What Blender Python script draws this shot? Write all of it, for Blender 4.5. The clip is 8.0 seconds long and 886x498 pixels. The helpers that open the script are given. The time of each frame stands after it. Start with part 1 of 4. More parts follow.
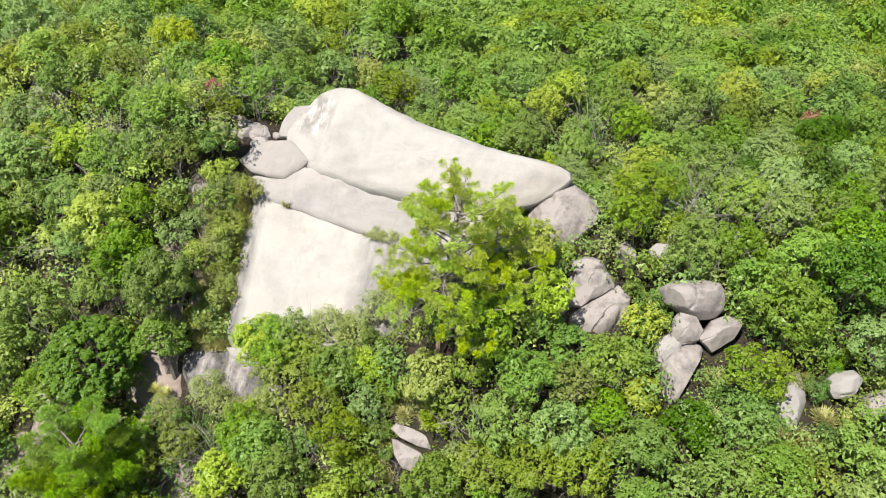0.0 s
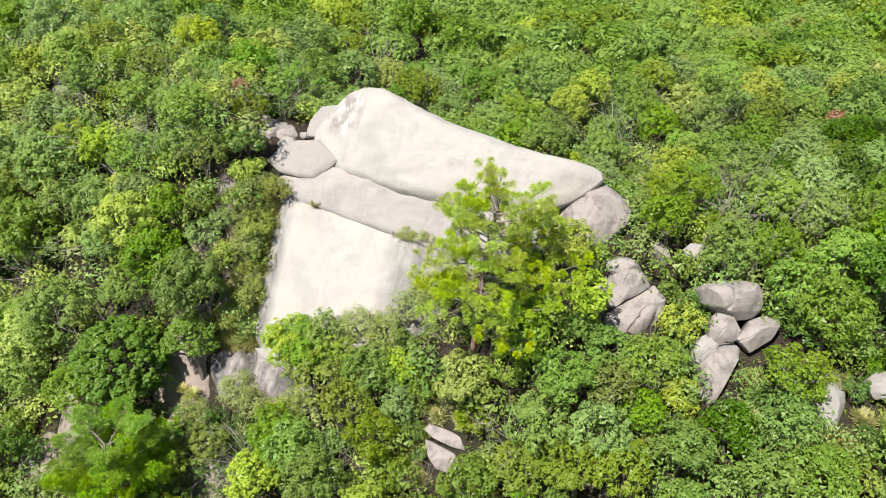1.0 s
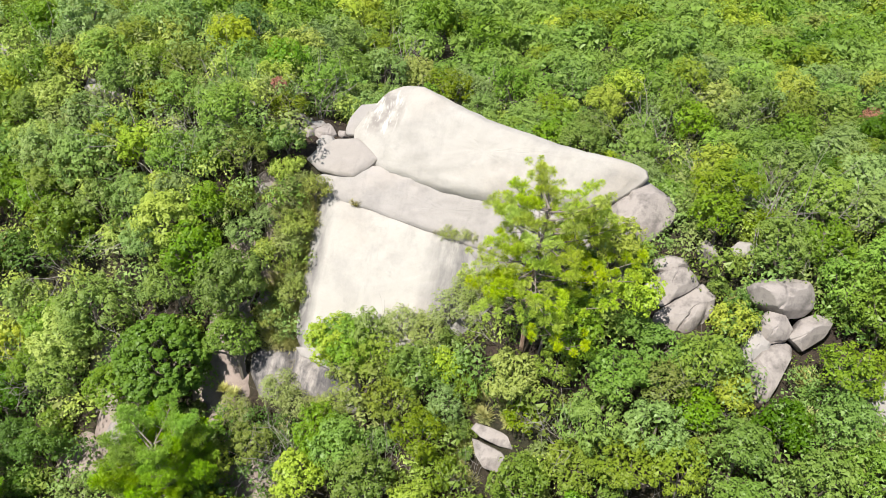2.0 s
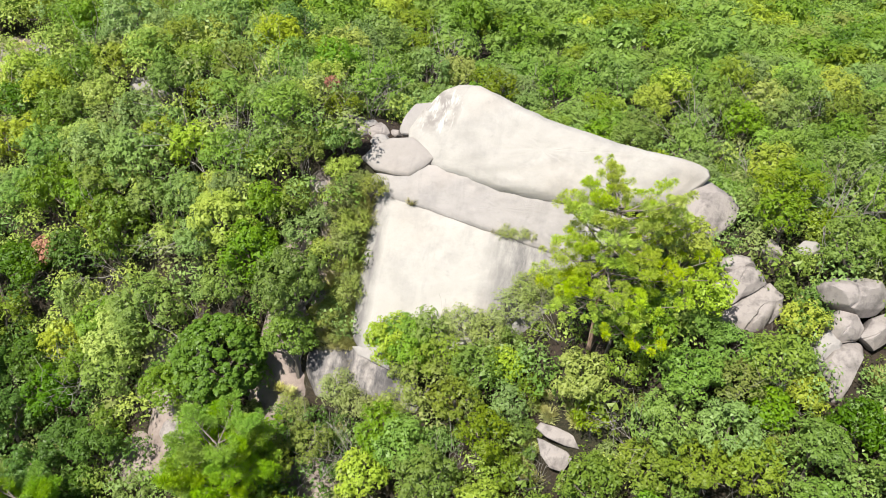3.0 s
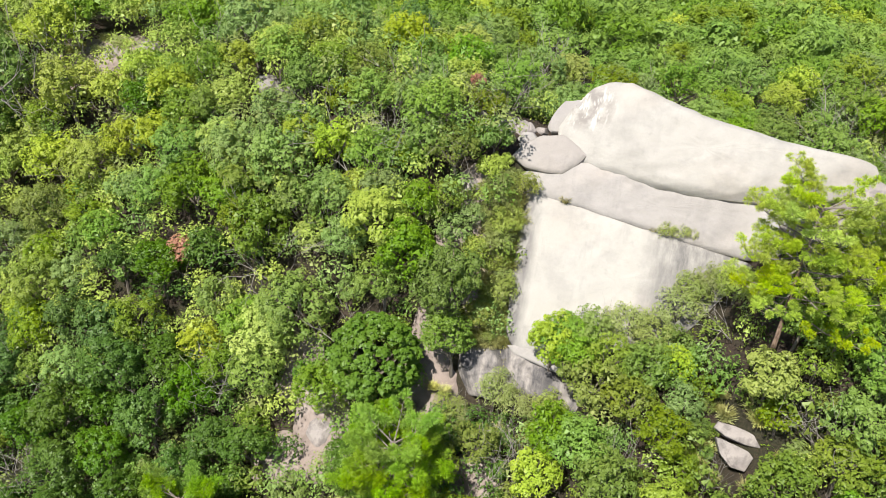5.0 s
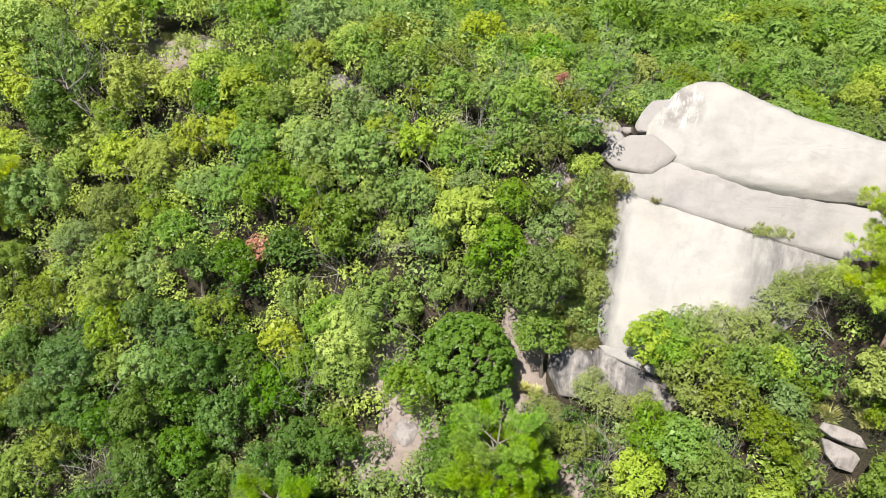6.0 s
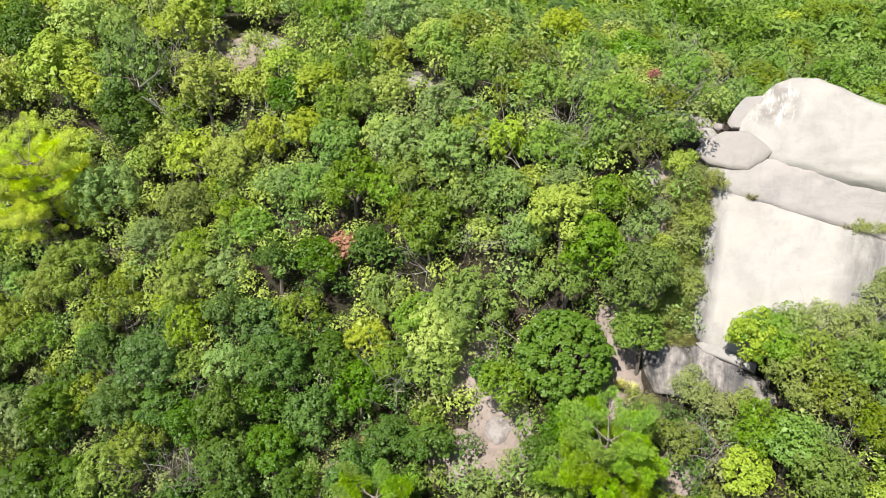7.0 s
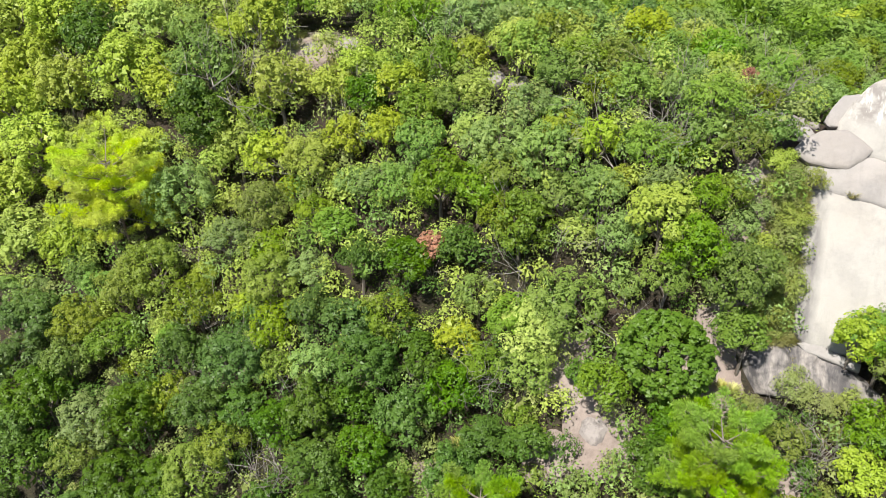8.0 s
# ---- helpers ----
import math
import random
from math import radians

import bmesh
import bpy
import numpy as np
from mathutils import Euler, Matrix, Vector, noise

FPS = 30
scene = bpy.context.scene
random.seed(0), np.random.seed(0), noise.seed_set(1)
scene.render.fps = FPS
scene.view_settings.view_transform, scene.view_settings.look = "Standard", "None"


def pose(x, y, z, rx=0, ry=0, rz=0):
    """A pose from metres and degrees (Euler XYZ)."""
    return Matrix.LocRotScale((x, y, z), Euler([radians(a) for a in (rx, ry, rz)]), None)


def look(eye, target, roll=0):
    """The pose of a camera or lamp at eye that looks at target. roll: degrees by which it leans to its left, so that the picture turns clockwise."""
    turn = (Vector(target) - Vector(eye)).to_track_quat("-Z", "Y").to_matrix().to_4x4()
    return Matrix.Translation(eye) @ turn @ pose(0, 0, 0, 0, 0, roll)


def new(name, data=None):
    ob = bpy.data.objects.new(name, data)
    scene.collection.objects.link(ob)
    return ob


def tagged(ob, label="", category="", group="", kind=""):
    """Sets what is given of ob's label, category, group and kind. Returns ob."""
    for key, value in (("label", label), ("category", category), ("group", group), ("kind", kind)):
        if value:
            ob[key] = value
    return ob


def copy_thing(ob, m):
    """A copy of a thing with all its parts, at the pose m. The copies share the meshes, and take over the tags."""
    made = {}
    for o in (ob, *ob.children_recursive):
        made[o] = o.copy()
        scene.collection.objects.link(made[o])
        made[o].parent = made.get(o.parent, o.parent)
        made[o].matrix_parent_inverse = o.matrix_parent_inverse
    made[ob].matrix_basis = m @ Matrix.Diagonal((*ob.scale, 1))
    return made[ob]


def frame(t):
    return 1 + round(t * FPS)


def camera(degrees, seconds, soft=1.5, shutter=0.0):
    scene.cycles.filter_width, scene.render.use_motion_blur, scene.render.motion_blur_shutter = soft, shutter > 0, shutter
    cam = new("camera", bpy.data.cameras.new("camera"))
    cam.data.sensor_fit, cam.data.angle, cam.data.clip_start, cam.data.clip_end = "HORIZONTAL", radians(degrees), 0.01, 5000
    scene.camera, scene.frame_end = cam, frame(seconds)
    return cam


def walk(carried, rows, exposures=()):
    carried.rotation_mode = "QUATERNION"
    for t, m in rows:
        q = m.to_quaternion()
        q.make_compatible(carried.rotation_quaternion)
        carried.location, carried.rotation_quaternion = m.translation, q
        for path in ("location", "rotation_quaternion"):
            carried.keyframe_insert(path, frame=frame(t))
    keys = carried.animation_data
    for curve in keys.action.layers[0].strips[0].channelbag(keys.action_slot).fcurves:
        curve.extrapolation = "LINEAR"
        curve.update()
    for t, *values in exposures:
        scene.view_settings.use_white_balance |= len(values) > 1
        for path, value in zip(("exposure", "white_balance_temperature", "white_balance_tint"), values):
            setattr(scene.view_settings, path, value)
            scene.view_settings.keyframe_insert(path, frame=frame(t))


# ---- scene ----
cam = camera(62.2, 8.0, soft=0.85)
METRES, EYE, TILT, LEAN, TURN = 30.0, 30.0, -35.0, 0.0, 0.0
ROWS = [
    (0.0, 0.0, 0.0, 0.0, 0.0, 0.0, -0.0),
    (0.5, -0.0237, 0.0021, -0.0002, 0.01, 0.01, 0.02),
    (1.0, -0.0516, 0.0046, -0.0006, 0.04, 0.03, -0.0),
    (1.5, -0.0848, 0.0066, -0.002, 0.05, 0.04, -0.0),
    (3.0, -0.2255, 0.0103, -0.005, 0.08, 0.06, -0.0),
    (3.5, -0.2862, 0.0116, -0.0057, 0.1, 0.06, -0.0),
    (4.0, -0.3527, 0.0131, -0.0069, 0.13, 0.06, 0.02),
    (4.5, -0.4237, 0.0148, -0.0079, 0.17, 0.07, 0.02),
    (6.0, -0.6594, 0.0209, -0.0082, 0.19, 0.06, -0.0),
    (6.5, -0.7433, 0.0222, -0.0094, 0.21, 0.03, 0.02),
    (7.0, -0.827, 0.0249, -0.0125, 0.27, 0.03, 0.08),
    (7.5, -0.9115, 0.028, -0.0133, 0.36, 0.01, 0.09),
    (8.0, -0.9992, 0.031, -0.0133, 0.4, 0.05, 0.08),
]
walk(cam, [(t, pose(0, 0, EYE, TILT, LEAN, TURN) @ pose(METRES * x, METRES * y, METRES * z, 90 + pitch, roll, yaw)) for t, x, y, z, yaw, pitch, roll in ROWS])

# ---- light ----
SUN = Vector((-0.31, -0.37, 0.875)).normalized()
sun = new("sun", bpy.data.lights.new("sun", "SUN"))
sun.data.energy, sun.data.angle, sun.data.color = 4.9, radians(0.6), (1.0, 0.95, 0.86)
sun.matrix_world = look(SUN * 100, (0, 0, 0))
world = bpy.data.worlds.new("sky")
scene.world = world
world.use_nodes = True
sky = world.node_tree.nodes.new("ShaderNodeTexSky")
sky.sky_type, sky.sun_disc = "NISHITA", False
sky.sun_elevation, sky.sun_rotation = math.asin(SUN.z), math.atan2(SUN.x, SUN.y)
world.node_tree.links.new(sky.outputs[0], world.node_tree.nodes["Background"].inputs[0])
world.node_tree.nodes["Background"].inputs[1].default_value = 0.068
scene.view_settings.exposure = 0.9


# ---- materials ----
class Mat:
    """A node material with short calls for the usual nodes."""

    def __init__(self, name):
        self.m = bpy.data.materials.new(name)
        self.m.use_nodes = True
        self.t = self.m.node_tree
        self.bsdf = self.t.nodes["Principled BSDF"]
        self.end = self.t.nodes["Material Output"]

    def node(self, kind, **values):
        n = self.t.nodes.new("ShaderNode" + kind)
        for k, v in values.items():
            n.inputs[k.replace("_", " ")].default_value = v
        return n

    def link(self, a, b):
        self.t.links.new(a, b)

    def noise(self, where, scale, detail=4.0, rough=0.55, stretch=None):
        n = self.node("TexNoise", Scale=scale, Detail=detail, Roughness=rough)
        if stretch:
            mp = self.node("Mapping", Scale=stretch)
            self.link(where, mp.inputs[0])
            where = mp.outputs[0]
        self.link(where, n.inputs["Vector"])
        return n.outputs[0]

    def ramp(self, fac, *stops):
        n = self.t.nodes.new("ShaderNodeValToRGB")
        e = n.color_ramp.elements
        while len(e) < len(stops):
            e.new(0.5)
        for el, (p, col) in zip(e, stops):
            el.position, el.color = p, (*col, 1) if len(col) == 3 else col
        self.link(fac, n.inputs[0])
        return n.outputs[0]

    def mix(self, fac, a, b, blend="MIX"):
        n = self.t.nodes.new("ShaderNodeMix")
        n.data_type, n.blend_type = "RGBA", blend
        for sock, v in ((n.inputs[0], fac), (n.inputs[6], a), (n.inputs[7], b)):
            if isinstance(v, (int, float)):
                sock.default_value = v
            elif isinstance(v, tuple):
                sock.default_value = (*v, 1)
            else:
                self.link(v, sock)
        return n.outputs[2]

    def bump(self, height_socket, strength, distance):
        n = self.node("Bump", Strength=strength, Distance=distance)
        self.link(height_socket, n.inputs["Height"])
        self.link(n.outputs[0], self.bsdf.inputs["Normal"])


def grey(v):
    return (v, v, v)


def leaf_material(name, dark, light, through_light=0.34, rough=0.45):
    k = Mat(name)
    geo = k.node("NewGeometry")
    info = k.node("ObjectInfo")
    each = k.node("MapRange", To_Min=0.2, To_Max=0.58)
    k.link(geo.outputs["Random Per Island"], each.inputs[0])
    col = k.mix(each.outputs[0], dark, light)
    patch = k.noise(geo.outputs["Position"], 0.22, 3)
    col = k.mix(k.ramp(patch, (0.35, grey(0.0)), (0.7, grey(0.55))), col, tuple(c * f for c, f in zip(light, (1.15, 1.0, 0.9))))
    hsv = k.node("HueSaturation")
    for sock, lo, hi in ((0, 0.488, 0.508), (1, 0.85, 1.08), (2, 0.80, 1.10)):
        r = k.node("MapRange", To_Min=lo, To_Max=hi)
        if sock == 1:
            turn = k.node("Math")
            turn.operation = "FRACT"
            times = k.node("Math")
            times.operation = "MULTIPLY"
            times.inputs[1].default_value = 7.31
            k.link(info.outputs["Random"], times.inputs[0])
            k.link(times.outputs[0], turn.inputs[0])
            k.link(turn.outputs[0], r.inputs[0])
        else:
            k.link(info.outputs["Random"], r.inputs[0])
        k.link(r.outputs[0], hsv.inputs[sock])
    k.link(col, hsv.inputs["Color"])
    k.link(hsv.outputs[0], k.bsdf.inputs["Base Color"])
    k.bsdf.inputs["Roughness"].default_value = rough
    k.bsdf.inputs["Specular IOR Level"].default_value = 0.3
    tr = k.node("BsdfTranslucent")
    k.link(hsv.outputs[0], tr.inputs[0])
    both = k.node("MixShader", Fac=through_light)
    k.link(k.bsdf.outputs[0], both.inputs[1])
    k.link(tr.outputs[0], both.inputs[2])
    k.link(both.outputs[0], k.end.inputs[0])
    return k.m


LEAF = {
    "green": leaf_material("leaf_green", (0.077, 0.170, 0.013), (0.207, 0.345, 0.036)),
    "deep": leaf_material("leaf_deep_green", (0.040, 0.103, 0.006), (0.113, 0.223, 0.021)),
    "fresh": leaf_material("leaf_fresh_yellow_green", (0.205, 0.305, 0.020), (0.415, 0.530, 0.072)),
    "grey": leaf_material("leaf_grey_green", (0.104, 0.203, 0.028), (0.274, 0.420, 0.091)),
    "olive": leaf_material("leaf_olive", (0.102, 0.177, 0.012), (0.246, 0.336, 0.032)),
    "dome": leaf_material("leaf_dense_olive", (0.052, 0.128, 0.007), (0.128, 0.233, 0.020)),
    "scrub": leaf_material("leaf_dry_scrub", (0.160, 0.225, 0.040), (0.320, 0.385, 0.100)),
    "needle": leaf_material("pine_needles_light", (0.250, 0.385, 0.012), (0.460, 0.600, 0.035)),
    "needle_dark": leaf_material("pine_needles", (0.138, 0.296, 0.006), (0.305, 0.493, 0.016)),
    "needle_gold": leaf_material("pine_needles_yellow", (0.420, 0.580, 0.006), (0.660, 0.780, 0.016)),
    "dry_red": leaf_material("leaf_dry_red", (0.284, 0.120, 0.074), (0.441, 0.240, 0.172)),
    "grass": leaf_material("grass_dry", (0.310, 0.350, 0.100), (0.560, 0.570, 0.220)),
}


def bark_material(name, dark, light):
    k = Mat(name)
    co = k.node("TexCoord").outputs["Object"]
    n = k.noise(co, 9, 5, 0.6, (1, 1, 0.25))
    k.link(k.ramp(n, (0.35, dark), (0.65, light)), k.bsdf.inputs["Base Color"])
    k.bsdf.inputs["Roughness"].default_value = 0.9
    k.bump(n, 0.6, 0.03)
    return k.m


BARK = bark_material("bark_grey_brown", (0.07, 0.055, 0.045), (0.22, 0.19, 0.16))
PINE_BARK = bark_material("bark_pine", (0.10, 0.06, 0.04), (0.27, 0.19, 0.14))
TWIG = bark_material("bark_twig_grey", (0.11, 0.09, 0.075), (0.24, 0.205, 0.18))
DEAD = bark_material("bark_dead_grey", (0.14, 0.125, 0.112), (0.30, 0.275, 0.255))


def granite(name, pale, mid, stain, streak=0.55, pink=(0.34, 0.295, 0.255), salt=False, side=None, wet=0.0, lichen=0.45):
    """Weathered granite: pale faces, run-off streaks down the slope, dark lichen in blotches, fine crystal grain."""
    k = Mat(name)
    co = k.node("TexCoord").outputs["Object"]
    broad = k.noise(co, 0.35, 5, 0.6)
    col = k.mix(k.ramp(broad, (0.35, grey(0)), (0.68, grey(1))), mid, pale)
    warm = k.noise(co, 0.22, 3, 0.5)
    col = k.mix(k.ramp(warm, (0.52, grey(0)), (0.75, grey(0.5))), col, pink)
    runs = k.noise(co, 1.0, 7, 0.7, (0.9, 0.2, 0.8))
    col = k.mix(k.ramp(runs, (0.56 - wet, grey(0)), (0.74 - wet, grey(streak))), col, stain)
    spots = k.noise(co, 1.6, 8, 0.72)
    col = k.mix(k.ramp(spots, (0.57 if lichen < 0.5 else 0.48, grey(0)), (0.8 if lichen < 0.5 else 0.66, grey(lichen))), col, stain)
    veil = k.noise(co, 0.55, 7, 0.7)
    col = k.mix(k.ramp(veil, (0.48, grey(0)), (0.70, grey(0.6))), col, tuple(0.4 * a + 0.6 * b for a, b in zip(mid, stain)))
    if salt:
        # white mineral runs below the shoulder
        place = k.node("TexGradient")
        place.gradient_type = "SPHERICAL"
        mp = k.node("Mapping", Location=(3.4, -0.5, 0.0), Scale=(0.5, 0.5, 0.1))
        k.link(co, mp.inputs[0])
        k.link(mp.outputs[0], place.inputs[0])
        runs2 = k.noise(co, 2.2, 3, 0.6, (1.6, 0.45, 1.0))
        dirt = k.noise(co, 1.3, 5, 0.6)
        near = k.ramp(place.outputs[1], (0.15, grey(0)), (0.55, grey(1)))
        col = k.mix(k.mix(1.0, k.ramp(dirt, (0.40, grey(0)), (0.58, grey(0.75))), near, "MULTIPLY"), col, (0.17, 0.15, 0.14))
        col = k.mix(k.mix(1.0, k.ramp(runs2, (0.52, grey(0)), (0.60, grey(0.5))), near, "MULTIPLY"), col, (0.62, 0.60, 0.57))
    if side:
        # grey margins along the slab's two long edges, broken up by streaky noise
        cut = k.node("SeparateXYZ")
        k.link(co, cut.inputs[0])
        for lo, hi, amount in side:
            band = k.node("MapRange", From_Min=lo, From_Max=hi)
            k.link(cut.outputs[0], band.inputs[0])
            streaky = k.noise(co, 1.0, 6, 0.7, (1.6, 0.5, 1.0))
            k_mask = k.mix(1.0, k.ramp(streaky, (0.36, grey(0.28)), (0.62, grey(amount))), band.outputs[0], "MULTIPLY")
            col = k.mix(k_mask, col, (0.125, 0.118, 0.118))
    grain = k.noise(co, 26, 3, 0.7)
    col = k.mix(k.ramp(grain, (0.3, grey(0.26)), (0.7, grey(0.0))), col, tuple(c * 0.55 for c in mid))
    k.link(col, k.bsdf.inputs["Base Color"])
    k.bsdf.inputs["Roughness"].default_value = 0.88
    k.bsdf.inputs["Specular IOR Level"].default_value = 0.25
    rel = k.noise(co, 3.5, 9, 0.7)
    k.bump(rel, 0.45, 0.08)
    return k.m


ROCK = granite("granite_pale", (0.335, 0.315, 0.30), (0.275, 0.258, 0.246), (0.14, 0.133, 0.133), 0.4)
ROCK_CAP = granite("granite_lichened", (0.325, 0.30, 0.28), (0.275, 0.252, 0.236), (0.13, 0.12, 0.118), 0.35)
ROCK_TOP = granite("granite_salt_streaked", (0.372, 0.356, 0.33), (0.328, 0.312, 0.288), (0.165, 0.158, 0.156), 0.25, salt=True)
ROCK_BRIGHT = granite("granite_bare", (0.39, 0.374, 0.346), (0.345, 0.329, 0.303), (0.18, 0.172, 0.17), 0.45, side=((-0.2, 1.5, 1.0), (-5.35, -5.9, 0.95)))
ROCK_GREY = granite("granite_weathered", (0.335, 0.30, 0.282), (0.262, 0.236, 0.222), (0.085, 0.076, 0.074), 0.8, (0.29, 0.215, 0.185), lichen=0.75, wet=0.05)
ROCK_PINK = granite("granite_rotten", (0.30, 0.252, 0.228), (0.235, 0.19, 0.168), (0.11, 0.085, 0.072), 0.4, (0.21, 0.145, 0.115), lichen=0.6)
ROCK_STAINED = granite("granite_stained", (0.39, 0.355, 0.325), (0.29, 0.265, 0.25), (0.06, 0.058, 0.063), 1.0, wet=0.15, lichen=0.6)


def soil_material():
    k = Mat("forest_soil")
    co = k.node("NewGeometry").outputs["Position"]
    a = k.noise(co, 0.5, 6, 0.6)
    col = k.ramp(a, (0.3, (0.03, 0.02, 0.014)), (0.55, (0.065, 0.043, 0.031)), (0.78, (0.13, 0.095, 0.07)))
    moss = k.noise(co, 0.21, 5, 0.6)
    col = k.mix(k.ramp(moss, (0.42, grey(0)), (0.6, grey(0.7))), col, (0.03, 0.042, 0.009))
    litter = k.noise(co, 7, 6, 0.75)
    col = k.mix(k.ramp(litter, (0.45, grey(0)), (0.7, grey(0.6))), col, (0.12, 0.078, 0.05))
    k.link(col, k.bsdf.inputs["Base Color"])
    k.bsdf.inputs["Roughness"].default_value = 0.95
    k.bump(litter, 1.0, 0.5)
    return k.m


SOIL = soil_material()


# ---- the ground ----
def height(x, y):
    """Ground height: a slope that climbs to a ridge and falls away gently behind it."""
    x = np.asarray(x, float); y = np.asarray(y, float)
    a = np.clip(x, -75, 45) / 10; b = np.clip(y, -20, 75) / 10
    front = -14.3 + 3.42 * a + 8.82 * b - 0.168 * a * a - 0.28 * a * b - 0.389 * b * b
    c = np.clip(x, -90, 90) / 10; d = np.clip(y, -40, 165) / 10
    back = 20.4 - 1.02 * c - 2.2 * d - 0.010 * c * c + 0.017 * c * d - 0.018 * d * d
    z = -np.log(np.exp(-front / 1.5) + np.exp(-back / 1.5)) * 1.5
    for px, py, up in ((-56, 54, 0.4), (-32, 31, -1.9), (-25, 42, 1.5), (-25, 48, -0.8), (-18.5, 21, 1.2), (-18.5, 26, -1.4), (-18.5, 36, 1.5), (-18.5, 42, -0.7), (-18.5, 48, 0.7), (-12, 26, -1.5), (-12, 31, -0.8), (-12, 36, 2.2), (-12, 42, -0.4), (-6, 26, 0.4), (-6, 31, -3.4), (0, 21, -1.6), (0, 26, 1.1), (0, 31, -1.1), (6, 26, 0.4), (6, 36, -0.5), (12, 21, 0.6), (-10, 31, -1.0), (-1, 42, -4.0), (7, 38, -3.5), (-8, 46, -1.5)):
        z = z + up * np.exp(-((x - px) ** 2 + (y - py) ** 2) / 32.0)
    # the step under the pine, with the split slabs at its foot
    for px, py, up in ((1.2, 24.6, 2.4), (-1.9, 22.9, -1.2)):
        z = z + up * np.exp(-((x - px) ** 2 + (y - py) ** 2) / 9.0)
    # broad hollows of the slope and low rises round the great rock
    for px, py, up in ((-28, 30, -1.4), (-46, 42, -1.0), (-46, 30, -1.0), (-40, 42, -2.0), (-22, 30, -2.1), (20, 30, -0.9), (-58, 48, -1.6), (-52, 30, -1.4), (-10, 30, 0.8), (-10, 18, -1.3), (-16, 42, -0.7), (-40, 48, -1.8), (-46, 24, -1.3), (20, 36, -0.9), (-4, 54, -1.6), (-58, 42, -1.3), (20, 42, -0.9), (-58, 54, -1.1), (-40, 54, 0.8), (-40, 24, -1.2), (2, 42, 1.1), (14, 36, -0.9), (-16, 30, 0.6), (2, 18, 0.9), (-4, 24, -0.7), (-52, 24, -1.1), (2, 54, -1.1)):
        z = z + up * np.exp(-((x - px) ** 2 + (y - py) ** 2) / 84.5)
    return z


def axis(lo, hi, step, ends):
    """Even steps in the middle, ever longer ones out to the ends."""
    mid = list(np.arange(lo, hi + step / 2, step))
    a, b, d = [lo], [hi], step
    while b[-1] < ends:
        d *= 1.35
        a.append(a[-1] - d)
        b.append(b[-1] + d)
    return np.array(a[:0:-1] + mid + b[1:])


def make_ground():
    xs, ys = axis(-80, 50, 0.9, 2400), axis(0, 150, 0.9, 2400)
    gx, gy = np.meshgrid(xs, ys)
    gz = height(gx, gy)
    for f, amp in ((0.9, 0.12), (2.3, 0.05)):
        gz = gz + amp * np.sin(gx * f + 1.7 * np.sin(gy * f * 0.8)) * np.cos(gy * f * 1.1 + gx * 0.3)
    v = np.stack([gx, gy, gz], -1).reshape(-1, 3)
    n = len(xs)
    i = (np.arange(len(ys) - 1)[:, None] * n + np.arange(n - 1)[None]).ravel()
    q = np.stack([i, i + 1, i + n + 1, i + n], 1)
    me = bpy.data.meshes.new("ground")
    me.from_pydata(v.tolist(), [], q.tolist())
    me.polygons.foreach_set("use_smooth", np.ones(len(q), bool))
    me.materials.append(SOIL)
    tagged(new("ground", me), "hillside of brown soil and leaf litter", "ground", kind="structure")


make_ground()


# ---- helpers for things ----
def part(name, bm, material, parent, label=""):
    """Links a bmesh as one mesh object under a thing or a part."""
    me = bpy.data.meshes.new(name)
    bm.to_mesh(me)
    bm.free()
    me.materials.append(material)
    ob = new(name, me)
    ob.parent = parent
    return tagged(ob, label) if label else ob


def leaf_mesh(name, tris, materials, index=None):
    """A mesh of loose triangles from an array (n, 3, 3)."""
    n = len(tris)
    me = bpy.data.meshes.new(name)
    me.vertices.add(3 * n)
    me.vertices.foreach_set("co", np.asarray(tris, np.float32).ravel())
    me.loops.add(3 * n)
    me.loops.foreach_set("vertex_index", np.arange(3 * n, dtype=np.int32))
    me.polygons.add(n)
    me.polygons.foreach_set("loop_start", np.arange(0, 3 * n, 3, dtype=np.int32))
    for m in materials:
        me.materials.append(m)
    if index is not None:
        me.polygons.foreach_set("material_index", np.asarray(index, np.int32))
    me.update()
    return me


def unit(v):
    return v / np.maximum(np.linalg.norm(v, axis=-1, keepdims=True), 1e-9)


def leaves(rng, centre, outward, length, width, spread=0.58):
    """Pointed leaves at the centres, facing roughly outward."""
    n = len(centre)
    nor = unit(outward + np.array([0, 0, 0.45]) + spread * rng.normal(size=(n, 3)))
    along = unit(np.cross(nor, rng.normal(size=(n, 3))))
    side = np.cross(nor, along)
    ln = (length * rng.uniform(0.7, 1.3, n))[:, None]
    wd = (width * rng.uniform(0.7, 1.3, n))[:, None]
    droop = nor * ln * 0.12
    return np.stack([centre - along * ln * 0.5 + side * wd * 0.45, centre - along * ln * 0.35 - side * wd * 0.55, centre + along * ln * 0.6 - droop], 1)


def spread_round(rng, n, low=-1.0, shake=0.35):
    """n directions spread evenly over the part of a sphere above the height low, shaken a little."""
    i = np.arange(n) + 0.5
    z = 1 - i / n * (1 - low)
    a = i * 2.39996 + rng.uniform(0, math.tau)
    q = np.sqrt(np.maximum(1 - z * z, 0))
    return unit(np.stack([np.cos(a) * q, np.sin(a) * q, z], 1) + shake * rng.normal(size=(n, 3)) / math.sqrt(n) * 2)


